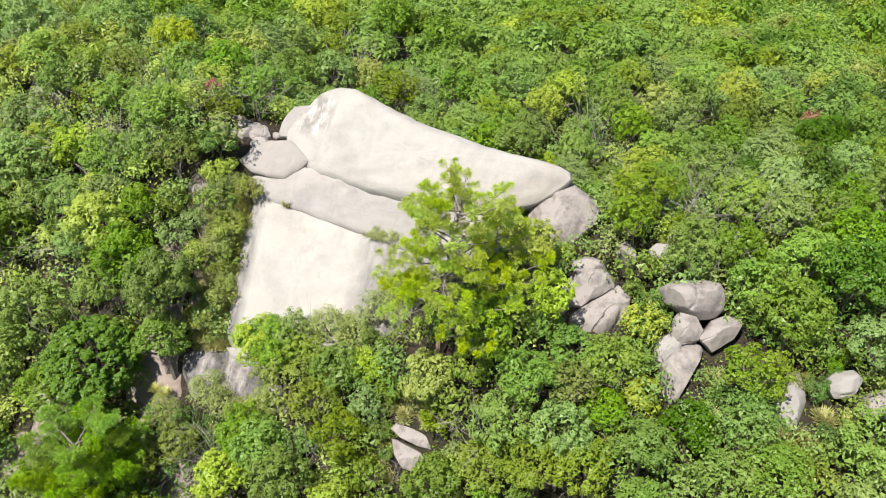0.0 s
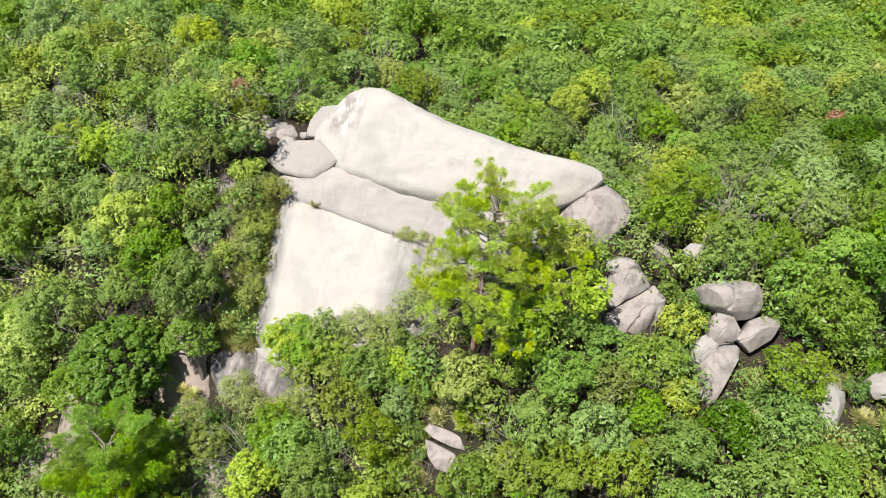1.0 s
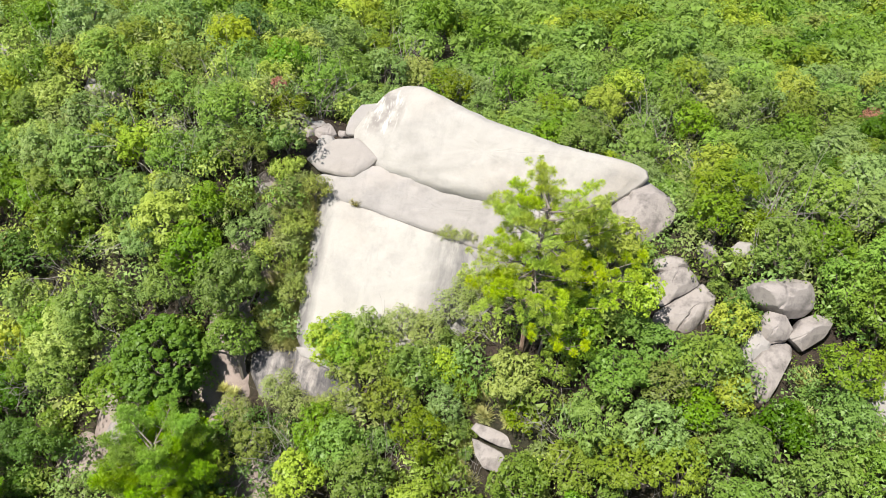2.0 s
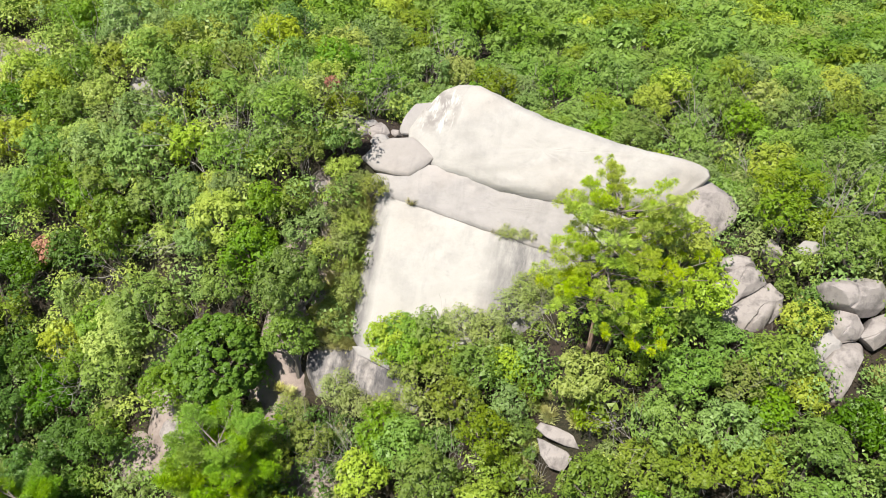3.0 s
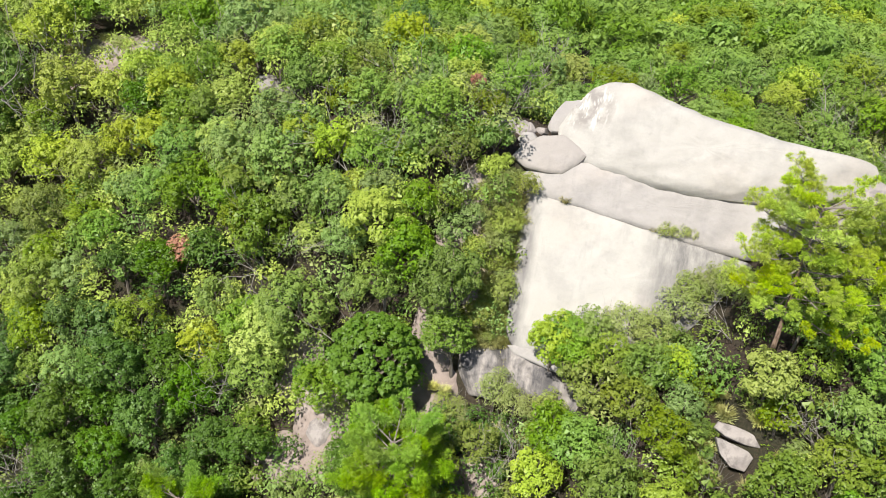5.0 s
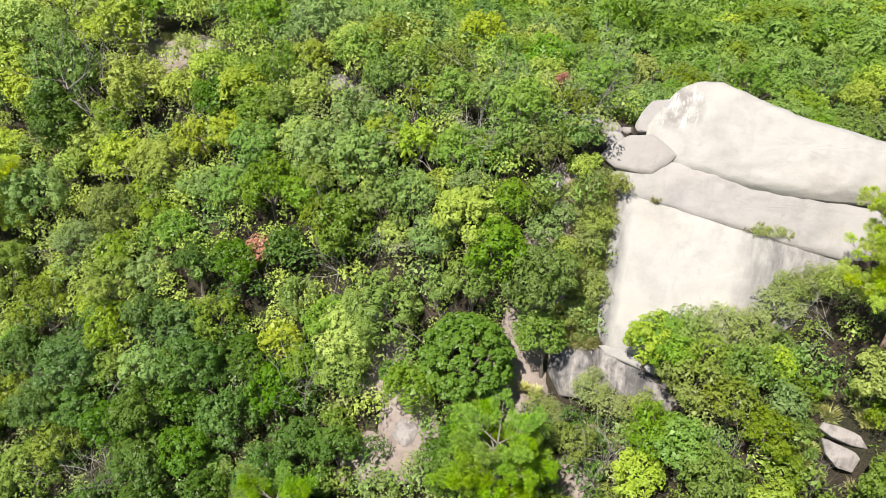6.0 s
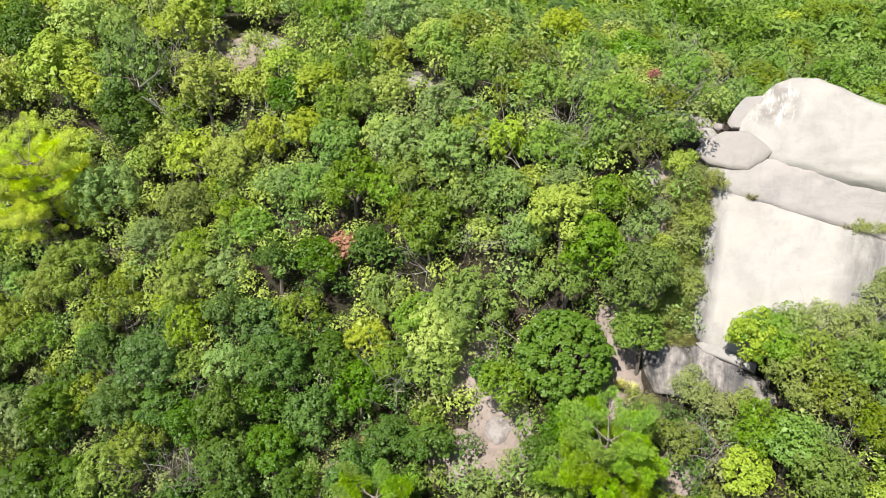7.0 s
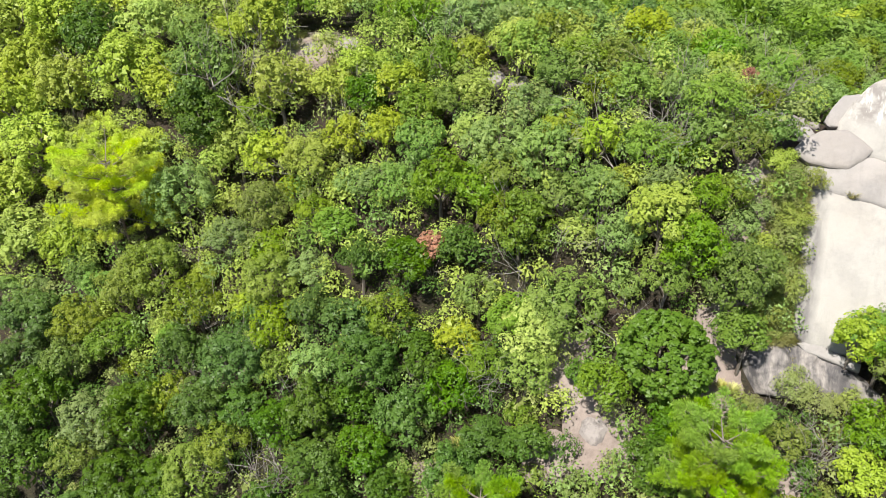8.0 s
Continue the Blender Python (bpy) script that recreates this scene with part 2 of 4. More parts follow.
def crown_leaves(rng, lobes, count, length, width, tall=0.85, clump=0.17, low=-0.45, rough=0.16, inside=1.0):
    """Leaves of a crown of radius 1 about the origin: boughs round an uneven dome, each with tight clumps of leaves on its outside."""
    d = spread_round(rng, lobes, low)
    r = rng.uniform(0.30, 0.48, lobes) * math.sqrt(13 / lobes)
    oval = np.array([rng.uniform(0.88, 1.14), rng.uniform(0.88, 1.14), tall])
    c = d * ((1 - r) * rng.uniform(1 - 1.2 * rough, 1 + 0.8 * rough, lobes))[:, None] * oval
    per = max(7, int(110 / lobes))
    which = np.repeat(np.arange(lobes), per)
    o1 = np.concatenate([spread_round(rng, per, -1.0, 0.6) for _ in range(lobes)])
    o1 = unit(o1 + 0.75 * d[which] + np.array([0, 0, 0.3]))
    c2 = c[which] + o1 * (r[which] * rng.uniform(0.75, 1.1, len(which)))[:, None]
    rs = clump * rng.uniform(0.65, 1.3, len(which))
    pick = rng.choice(len(which), count, p=rs ** 2 / (rs ** 2).sum())
    o = unit(rng.normal(size=(count, 3)) + np.array([0, 0, 0.5]) + 0.8 * o1[pick])
    outer = leaves(rng, c2[pick] + o * (rs[pick] * rng.uniform(0.85, 1.06, count))[:, None], o, length, width, 0.2)
    # larger leaves within each bough keep the crown dense
    n = count // 5
    pick = rng.integers(0, lobes, n)
    o = unit(rng.normal(size=(n, 3)) + 0.5 * d[pick])
    inner = leaves(rng, c[pick] + o * (r[pick] * rng.uniform(0.62, 0.9, n))[:, None], o, length * 1.9 * inside, width * 2.2 * inside, 0.25)
    return np.concatenate([outer, inner])


def limb(bm, a, b, ra, rb, sides=6):
    """A tapered limb from a to b."""
    a, b = Vector(a), Vector(b)
    q = (b - a).to_track_quat("Z", "Y").to_matrix()
    rings = []
    for p, r in ((a, ra), (b, rb)):
        rings.append([bm.verts.new(p + q @ Vector((r * math.cos(i * math.tau / sides), r * math.sin(i * math.tau / sides), 0))) for i in range(sides)])
    for i in range(sides):
        j = (i + 1) % sides
        bm.faces.new((rings[0][i], rings[0][j], rings[1][j], rings[1][i]))
    bm.faces.new(rings[1])


def limbs(bm, rng, a, way, length, radius, depth, bend=0.35, fork=2):
    """A limb in three bent lengths that forks again and again."""
    p, w = Vector(a), Vector(way).normalized()
    for s in range(3):
        w = (w + Vector(rng.normal(size=3).tolist()) * bend * 0.5).normalized()
        q = p + w * length / 3
        limb(bm, p, q, radius * (1 - 0.2 * s), radius * (0.8 - 0.2 * s), 3 if radius < 0.012 else 4 if depth < 2 else 5)
        p = q
        if depth and s:
            for _ in range(fork if s == 2 else 1):
                side = (w + Vector(rng.normal(size=3).tolist()) * 0.75 + Vector((0, 0, 0.2))).normalized()
                limbs(bm, rng, p, side, length * rng.uniform(0.5, 0.75), radius * 0.5, depth - 1, bend, fork)


# ---- broadleaf trees and shrubs ----
TREE_LABEL = {
    "dome": "dense dome-shaped evergreen tree with small dark leaves",
    "green": "broadleaf tree with dense mid-green leaves",
    "deep": "dense dark green evergreen tree on the slope",
    "fresh": "tree with bright yellow-green young leaves",
    "grey": "tree with pale grey-green clumped leaves",
    "olive": "rounded tree with olive-green small leaves",
    "scrub": "low dry olive shrub with thin twigs",
}
# lobes, height, leaf length and width, clump radius
SHAPE = {"dome": (80, 0.95, 0.12, 0.095, 0.085), "green": (13, 0.85, 0.105, 0.075, 0.17), "deep": (12, 0.85, 0.11, 0.085, 0.18), "fresh": (12, 0.8, 0.11, 0.08, 0.17), "grey": (15, 0.72, 0.10, 0.06, 0.14), "olive": (16, 0.75, 0.09, 0.065, 0.15), "scrub": (11, 0.7, 0.11, 0.045, 0.2)}


def make_tree(kind, seed, name="broadleaf_tree", count=2700, fine=1.0):
    """A tree of crown radius 1 round its origin, on a stem of length 1: bent trunk with limbs, and many leaves in clumps."""
    rng = np.random.default_rng(seed)
    lobes, tall, ln, wd, clump = SHAPE[kind]
    ln, wd = ln * fine, wd * fine
    root = new(name)
    bm = bmesh.new()
    lean = Vector((rng.normal() * 0.1, rng.normal() * 0.1, 1))
    limb(bm, (0, 0, -0.25), lean * 0.55, 0.085, 0.06, 5)
    for i in range(5):
        a = i * 1.257 + rng.uniform(0, 0.8)
        limbs(bm, rng, lean * 0.5, (math.cos(a) * 0.7, math.sin(a) * 0.7, 0.7), 0.85, 0.04, 0)
    part("trunk", bm, BARK, root)
    t = crown_leaves(rng, lobes, count * 2 if kind == "dome" else count, ln, wd, tall, clump * (0.6 + 0.4 * fine), rough=0.04 if kind == "dome" else 0.18)
    crown = new("crown", leaf_mesh("crown", t, [LEAF[kind]]))
    crown.parent = root
    tagged(root, TREE_LABEL[kind], "shrub" if name == "shrub" else "tree", "trees of the hillside" if name != "shrub" else "shrubs of the hillside")
    return root


MODELS = {}
STOOD = []
rng_place = np.random.default_rng(11)


def stand(kind, x, y, r, tall=1.0, z=None):
    """Sets a tree of that kind, with crown radius r, on the ground at x, y (or at the height z); tall lengthens the stem under the crown."""
    name = "shrub" if kind == "scrub" or r < 1.15 else "evergreen_tree" if kind in ("deep", "olive", "dome") else "broadleaf_tree"
    size = 0 if r < 0.9 else 1 if r < 1.3 else 2 if r < 1.95 else 3
    far = y > 45
    key = (kind, name, size, far, int(rng_place.integers(0, 3)))
    if key in MODELS:
        tree = copy_thing(MODELS[key], Matrix.Identity(4))
    else:
        tree = MODELS[key] = make_tree(kind, 100 + len(MODELS), name, int((1050, 1850, 2900, 4700)[size] * (0.6 if far else 1)), (1.1, 0.85, 0.68, 0.56)[size] * (1.25 if far else 1))
    tree.matrix_basis = pose(x, y, float(height(x, y)) if z is None else z, rng_place.normal() * 3, rng_place.normal() * 3, rng_place.uniform(0, 360)) @ Matrix.Diagonal((r, r, r, 1))
    up = 1.2 * tall if tall != 1 else (1.05 * r + 0.2 if name == "shrub" else 0.95 + 1.12 * r) / r
    for child in tree.children:
        if child.name.startswith("crown"):
            child.matrix_basis = Matrix.Translation((0, 0, up)) @ Matrix.Diagonal((1, 1, rng_place.uniform(0.85, 1.15), 1))
        else:
            child.matrix_basis = Matrix.Diagonal((1, 1, up, 1))
    STOOD.append((x, y, r))


# the trees that stand out: the dome, its two-crowned neighbour, the grey-green one and the yellow pair beside the pine
stand("dome", -18.9, 28.9, 2.40, 1.07)
stand("green", -14.9, 30.4, 2.00, 1.52)
stand("green", -14.7, 28.9, 1.45, 1.72)
stand("grey", -23.4, 32.2, 2.20, 1.02)
stand("green", -17.1, 32.3, 1.75, 1.32)
stand("fresh", 3.5, 26.7, 1.30, 2.14)
stand("fresh", 4.8, 25.2, 1.10, 1.96)
stand("green", 12.9, 18.1, 1.41)
stand("green", 8.0, 19.6, 1.24)
stand("green", -0.2, 20.5, 1.29)
stand("green", -7.6, 21.8, 1.49)
stand("green", 6.8, 21.6, 1.11)
stand("green", 3.7, 22.5, 1.39)
stand("green", -8.6, 23.4, 1.53)
stand("green", 14.6, 23.3, 1.47)
stand("green", 5.6, 24.0, 0.98)
stand("green", 1.9, 23.8, 1.41)
stand("green", -9.9, 24.3, 1.43)
stand("green", 13.3, 24.7, 0.65)
stand("green", 4.4, 24.7, 0.94)
stand("green", 0.5, 24.7, 1.15)
stand("green", 3.0, 25.3, 0.86)
stand("green", -5.2, 26.1, 1.39, 1.22)
stand("green", 13.3, 26.9, 1.21)
stand("green", -3.7, 27.2, 0.94)
stand("green", -25.9, 28.9, 1.01)
stand("green", -8.2, 27.5, 1.46, 1.83)
stand("deep", -35.0, 28.5, 1.60)
stand("green", -21.6, 28.6, 1.49)
stand("green", 17.7, 29.1, 1.28)
stand("green", -8.6, 28.3, 1.29, 2.2)
stand("deep", -32.4, 29.7, 1.76)
stand("green", 8.6, 31.4, 0.93)
stand("fresh", -18.6, 33.5, 2.01)
stand("grey", -13.5, 33.7, 0.80)
stand("deep", -56.7, 34.8, 2.28)
stand("green", -16.4, 33.8, 1.23)
stand("fresh", -22.6, 35.5, 1.14)
stand("grey", -18.4, 35.1, 1.26)
stand("green", -25.7, 36.0, 1.90)
stand("green", -55.7, 36.7, 1.81)
stand("green", -52.5, 37.4, 1.74)
stand("green", -12.3, 36.3, 1.09)
stand("fresh", -17.7, 37.2, 1.09)
stand("grey", -19.3, 38.6, 1.13)
stand("green", -28.1, 38.3, 1.62)
stand("green", -37.0, 40.1, 1.52)
stand("green", -30.4, 39.1, 1.83)
stand("fresh", -23.4, 39.3, 1.40)
stand("grey", -27.1, 39.6, 1.99)
stand("green", -31.5, 42.0, 1.71)
stand("green", -23.0, 42.5, 1.52)
stand("green", -29.7, 43.5, 1.55)
stand("fresh", -28.3, 43.7, 1.35)
stand("fresh", -44.8, 47.2, 1.73)
stand("fresh", -63.2, 48.9, 2.37)
stand("green", -47.2, 51.5, 2.57)
stand("green", -33.5, 53.8, 1.66)
stand("fresh", -65.6, 60.8, 2.75)
stand("deep", 10.1, 20.3, 1.14)
stand("deep", -37.6, 28.0, 1.80)
stand("deep", 2.9, 27.3, 1.11)
stand("deep", -51.2, 30.3, 2.09)
stand("deep", -22.5, 30.0, 0.94)
stand("deep", -38.1, 30.8, 1.82)
stand("deep", -35.8, 30.9, 1.27)
stand("green", -27.9, 31.2, 1.37)
stand("deep", -42.6, 32.1, 1.53)
stand("deep", -57.0, 31.6, 1.83)
stand("deep", -45.7, 32.7, 1.96)
stand("deep", -49.7, 33.2, 2.06)
stand("deep", -31.4, 32.3, 1.60)
stand("deep", -58.5, 33.4, 1.88)
stand("deep", -38.5, 35.3, 1.68)
stand("deep", -47.0, 35.9, 1.62)
stand("deep", -32.5, 36.6, 1.64)
stand("green", -16.7, 36.7, 0.98)
stand("deep", -59.4, 37.1, 2.15)
stand("deep", -35.4, 37.5, 1.49)
stand("deep", -59.0, 39.9, 2.14)
stand("deep", -35.8, 47.3, 1.65)
stand("deep", -47.6, 49.2, 2.26)
stand("deep", -17.1, 49.7, 1.72)
stand("deep", -57.8, 57.8, 2.46)
stand("grey", 10.9, 18.2, 1.25)
stand("grey", 4.9, 20.8, 1.39)
stand("grey", 2.7, 21.4, 1.40)
stand("grey", 7.3, 22.5, 1.25)
stand("grey", -3.8, 24.8, 1.04)
stand("grey", 13.5, 25.1, 1.19)
stand("grey", 15.8, 25.9, 1.52)
stand("grey", 16.0, 28.9, 1.41)
stand("grey", -7.4, 28.4, 1.23, 2.14)
stand("grey", -25.7, 30.2, 1.75)
stand("grey", -20.2, 32.6, 0.91)
stand("grey", -53.3, 33.3, 2.16)
stand("grey", -20.7, 33.9, 1.35)
stand("grey", -28.1, 34.3, 1.40)
stand("grey", -21.2, 35.8, 1.37)
stand("grey", -21.8, 36.8, 1.15)
stand("grey", -19.0, 36.9, 1.47)
stand("grey", -38.7, 38.1, 1.52)
stand("grey", -16.0, 36.5, 1.25)
stand("grey", -24.3, 38.3, 1.94)
stand("grey", -15.5, 37.5, 1.80)
stand("grey", -33.3, 40.4, 1.69)
stand("grey", -45.1, 41.9, 1.84)
stand("grey", -16.6, 39.4, 1.50)
stand("grey", -23.2, 40.1, 1.28)
stand("grey", -19.0, 40.9, 1.57)
stand("grey", -25.0, 41.0, 1.46)
stand("fresh", -57.8, 44.6, 1.91)
stand("grey", -48.7, 44.8, 2.38)
stand("grey", -15.2, 43.0, 1.21)
stand("fresh", -61.3, 45.3, 2.50)
stand("grey", -16.8, 43.7, 1.23)
stand("grey", -16.2, 45.4, 1.46)
stand("grey", -25.5, 45.4, 1.81)
stand("grey", -8.2, 51.1, 1.66)
stand("grey", -28.1, 50.3, 2.24)
stand("grey", -11.5, 53.7, 2.17)
stand("grey", -29.8, 51.4, 1.29)
stand("grey", -23.2, 49.5, 1.85)
stand("grey", -20.9, 49.4, 2.01)
stand("grey", -49.3, 55.3, 2.02)
stand("grey", -15.4, 52.3, 1.77)
stand("olive", 5.9, 19.4, 1.25)
stand("olive", 4.0, 19.8, 1.39)
stand("olive", 1.8, 20.5, 1.27)
stand("olive", 12.5, 21.5, 1.29)
stand("olive", -4.2, 22.4, 1.03)
stand("olive", 5.6, 22.0, 1.25)
stand("olive", -0.1, 22.8, 0.87)
stand("olive", -5.3, 23.1, 1.33)
stand("olive", 1.2, 23.6, 1.00)
stand("olive", -13.6, 25.0, 1.17)
stand("olive", -6.0, 25.0, 1.22)
stand("olive", -7.8, 26.0, 1.58)
stand("olive", 11.5, 26.7, 1.39)
stand("olive", -7.0, 27.2, 1.20, 2.02)
stand("olive", 9.8, 27.7, 0.46)
stand("olive", -45.8, 29.7, 1.95)
stand("deep", -48.3, 30.0, 1.62)
stand("olive", -39.0, 29.9, 0.93)
stand("olive", 11.3, 29.6, 0.92)
stand("olive", -43.7, 30.7, 1.72)
stand("deep", -29.8, 30.4, 1.56)
stand("olive", 9.1, 28.9, 1.22)
stand("fresh", -25.6, 31.5, 1.95)
stand("olive", -54.3, 32.1, 1.76)
stand("deep", -35.1, 32.4, 1.98)
stand("olive", -48.0, 34.1, 1.43)
stand("deep", -43.2, 34.1, 2.10)
stand("olive", -33.8, 34.5, 1.64)
stand("olive", -41.1, 35.6, 1.71)
stand("olive", -14.9, 34.3, 1.04)
stand("olive", -51.2, 36.6, 1.07)
stand("olive", -14.3, 35.3, 1.39)
stand("fresh", -20.0, 36.9, 0.93)
stand("olive", -41.3, 37.9, 2.11)
stand("olive", -26.6, 36.7, 1.63)
stand("olive", -46.6, 38.5, 1.83)
stand("olive", -12.9, 36.9, 0.88)
stand("olive", -54.9, 39.0, 2.03)
stand("olive", -26.4, 38.1, 1.85)
stand("olive", -42.1, 40.7, 1.58)
stand("olive", -12.5, 39.0, 1.08)
stand("olive", -38.7, 41.5, 1.55)
stand("fresh", -28.4, 40.6, 1.52)
stand("olive", -20.9, 41.3, 1.21)
stand("olive", -19.5, 43.7, 1.45)
stand("olive", -15.2, 47.1, 1.31)
stand("scrub", -9.6, 26.4, 0.91)
stand("scrub", -11.4, 26.6, 0.84, 1.59)
stand("scrub", -14.2, 26.8, 0.92)
stand("scrub", -10.5, 26.6, 0.78)
stand("scrub", -14.9, 27.1, 0.79, 1.46)
stand("scrub", -12.5, 27.3, 1.11, 1.34)
stand("scrub", -4.5, 28.1, 1.15, 1.13)
stand("scrub", -0.7, 28.7, 1.07)
stand("scrub", -3.2, 28.9, 1.22)
stand("scrub", -5.6, 28.8, 1.10, 1.71)
stand("scrub", -1.5, 29.4, 1.09)
stand("scrub", -2.4, 29.5, 1.10)
stand("scrub", -12.2, 30.3, 0.53)
stand("scrub", -13.1, 30.5, 0.86)
stand("scrub", -11.9, 31.2, 1.02)
stand("scrub", -12.2, 32.8, 0.86)
stand("scrub", -11.6, 33.3, 1.02)
stand("scrub", -12.4, 33.4, 0.57)
stand("scrub", -13.1, 34.4, 0.67)
stand("scrub", -10.8, 34.6, 0.95)
stand("scrub", -11.9, 34.7, 0.86)
stand("fresh", 8.3, 21.9, 0.91)
stand("fresh", -10.8, 22.8, 1.27)
stand("fresh", -0.6, 23.6, 1.29)
stand("fresh", 8.9, 24.4, 1.00)
stand("fresh", -3.8, 26.2, 1.05)
stand("fresh", -9.6, 28.2, 1.35, 2.2)
stand("grey", -18.4, 31.7, 1.42)
stand("green", -26.6, 32.8, 1.54)
stand("fresh", -29.8, 32.9, 1.41)
stand("fresh", -13.4, 32.6, 0.79)
stand("green", 3.8, 32.7, 0.98)
stand("fresh", 11.3, 35.5, 1.49)
stand("grey", -14.6, 33.2, 0.99)
stand("fresh", -12.6, 35.3, 0.74)
stand("grey", -23.5, 36.4, 1.56)
stand("fresh", -11.9, 35.6, 0.61)
stand("fresh", -21.5, 38.3, 1.42)
stand("olive", -52.2, 40.5, 1.98)
stand("olive", -49.7, 40.8, 2.13)
stand("olive", -42.3, 42.8, 2.00)
stand("fresh", -38.9, 44.7, 2.00)
stand("fresh", -34.1, 44.4, 1.58)
stand("fresh", -42.3, 46.2, 1.87)
stand("fresh", -37.9, 48.5, 1.69)
stand("fresh", -28.6, 46.6, 1.44)
stand("fresh", -25.8, 46.5, 1.62)
stand("fresh", -41.7, 49.5, 2.17)
stand("fresh", -17.6, 47.0, 1.71)
stand("fresh", -36.0, 49.2, 1.49)
stand("fresh", -61.9, 51.5, 2.64)
stand("fresh", -50.7, 51.8, 1.93)
stand("fresh", -21.8, 48.0, 1.43)
stand("fresh", -53.9, 53.5, 2.99)
stand("fresh", -60.3, 55.1, 2.42)
stand("fresh", -43.8, 54.1, 1.92)
stand("fresh", -64.6, 54.7, 2.54)
stand("fresh", -52.7, 56.8, 2.35)
stand("fresh", -63.4, 57.6, 2.30)
stand("fresh", -61.9, 60.3, 2.64)



# ---- rocks ----
ROCKS = []


def smooth_ring(points, rounds=2):
    p = np.array(points, float)
    for _ in range(rounds):
        q = np.roll(p, -1, 0)
        p = np.stack([0.75 * p + 0.25 * q, 0.25 * p + 0.75 * q], 1).reshape(-1, 2)
    return p


def even_ring(p, n):
    q = np.vstack([p, p[:1]])
    s = np.concatenate([[0], np.cumsum(np.linalg.norm(np.diff(q, axis=0), axis=1))])
    u = np.linspace(0, s[-1], n, endpoint=False)
    return np.stack([np.interp(u, s, q[:, i]) for i in (0, 1)], 1)


def rock(name, label, place, slope, turn, outline, thick=1.5, bulge=0.8, edge=3.0, rough=0.10, material=ROCK, seed=1, group="", round_off=0, category="rock", facets=11, wave=0.03, ledge=None):
    """A rounded rock: its face follows the outline and swells by bulge, its back runs thick metres into the hill."""
    size = float(np.ptp(np.array(outline), axis=0).max())
    n, steps = (88, 24) if size > 5 else (60, 18)
    ring = even_ring(smooth_ring(outline, round_off), n)
    c = ring.mean(0)
    rings = []
    for s in np.sin(np.linspace(0.06, 1, steps) * math.pi / 2):
        rings.append(np.column_stack([c + (ring - c) * s, np.full(n, bulge * (1 - s ** edge))]))
    for d, s in ((0.06, 1.012), (0.25, 1.01), (0.6, 0.96), (1.0, 0.86)):
        rings.append(np.column_stack([c + (ring - c) * s, np.full(n, -d * thick)]))
    verts = [Vector((c[0], c[1], bulge))] + [Vector(v) for r in rings for v in r.tolist()] + [Vector((c[0], c[1], -thick))]
    off = Vector((seed * 7.3, seed * 3.1, seed * 1.7))
    f = 1.6 / max(size, 1.2)
    for v in verts:
        w = Vector((v.x, v.y, v.z))
        k = size * wave * noise.noise(w * f + off) + rough * noise.noise(w * 1.1 + off) + rough * 0.45 * noise.noise(w * 2.7 + off) + rough * 0.2 * noise.noise(w * 6 + off)
        v.z += k
        if ledge and v.z > -0.1:
            f_in = min(max((v.x - ledge[0] - ledge[1] * v.y) / 0.5 + 0.5, 0), 1)
            v.z -= ledge[2] * (1 - f_in)
        v.x += rough * 0.6 * noise.noise(w * 1.3 + off * 2)
        v.y += rough * 0.6 * noise.noise(w * 1.3 - off * 2)
    dice = np.random.default_rng(seed)
    if facets:
        for v in verts:
            crease = 1 - abs(noise.noise(Vector((v.x, v.y, v.z)) * (1.3 / max(size, 1.5)) * 1.6 + off * 3)) * 9
            if crease > 0 and v.z > -0.2 * thick:
                v.z -= 0.05 * size * crease
    for _ in range(facets):
        d = Vector((dice.normal(), dice.normal(), abs(dice.normal()) + 0.35)).normalized()
        reach = max(v.dot(d) for v in verts)
        cut = reach - size * dice.uniform(0.025, 0.09) * (2 if size < 1.3 else 1)
        for v in verts:
            over = v.dot(d) - cut
            if over > 0:
                v -= d * over * 0.97
    faces = [(0, 1 + i, 1 + (i + 1) % n) for i in range(n)]
    for k in range(len(rings) - 1):
        a = 1 + k * n
        faces += [(a + i, a + n + i, a + n + (i + 1) % n, a + (i + 1) % n) for i in range(n)]
    a, z = 1 + (len(rings) - 1) * n, len(verts) - 1
    faces += [(a + i, z, a + (i + 1) % n) for i in range(n)]
    me = bpy.data.meshes.new(name)
    me.from_pydata([v[:] for v in verts], [], faces)
    me.polygons.foreach_set("use_smooth", np.ones(len(faces), bool))
    if size < 5:
        me.set_sharp_from_angle(angle=radians(24))
    me.materials.append(material)
    ob = new(name, me)
    ob.matrix_world = pose(*place, slope, 0, turn)
    flat = np.array([(ob.matrix_world @ Vector((p, q, 0.0))).to_2d()[:] for p, q in ring[::4].tolist()])
    ROCKS.append((flat, flat.min(0) - 3, flat.max(0) + 3))
    return tagged(ob, label, category, group)


def on_rock(x, y, r):
    """Whether a plant there, or its crown just downhill, would cover a rock."""
    for flat, lo, hi in ROCKS:
        if lo[0] < x < hi[0] and lo[1] < y < hi[1]:
            nx = np.roll(flat, -1, 0)
            for dx, dy in ((0, 0), (0, -0.5 * r), *((i * 0.65 * r, j * 0.5 * r) for i in (-1, 0, 1) for j in (1, 2, 3, 4))):
                px, py = x + dx, y + dy
                cross = (flat[:, 1] > py) != (nx[:, 1] > py)
                at = flat[:, 0] + (py - flat[:, 1]) / np.where(cross, nx[:, 1] - flat[:, 1], 1) * (nx[:, 0] - flat[:, 0])
                if (cross & (at > px)).sum() % 2:
                    return True
    return False


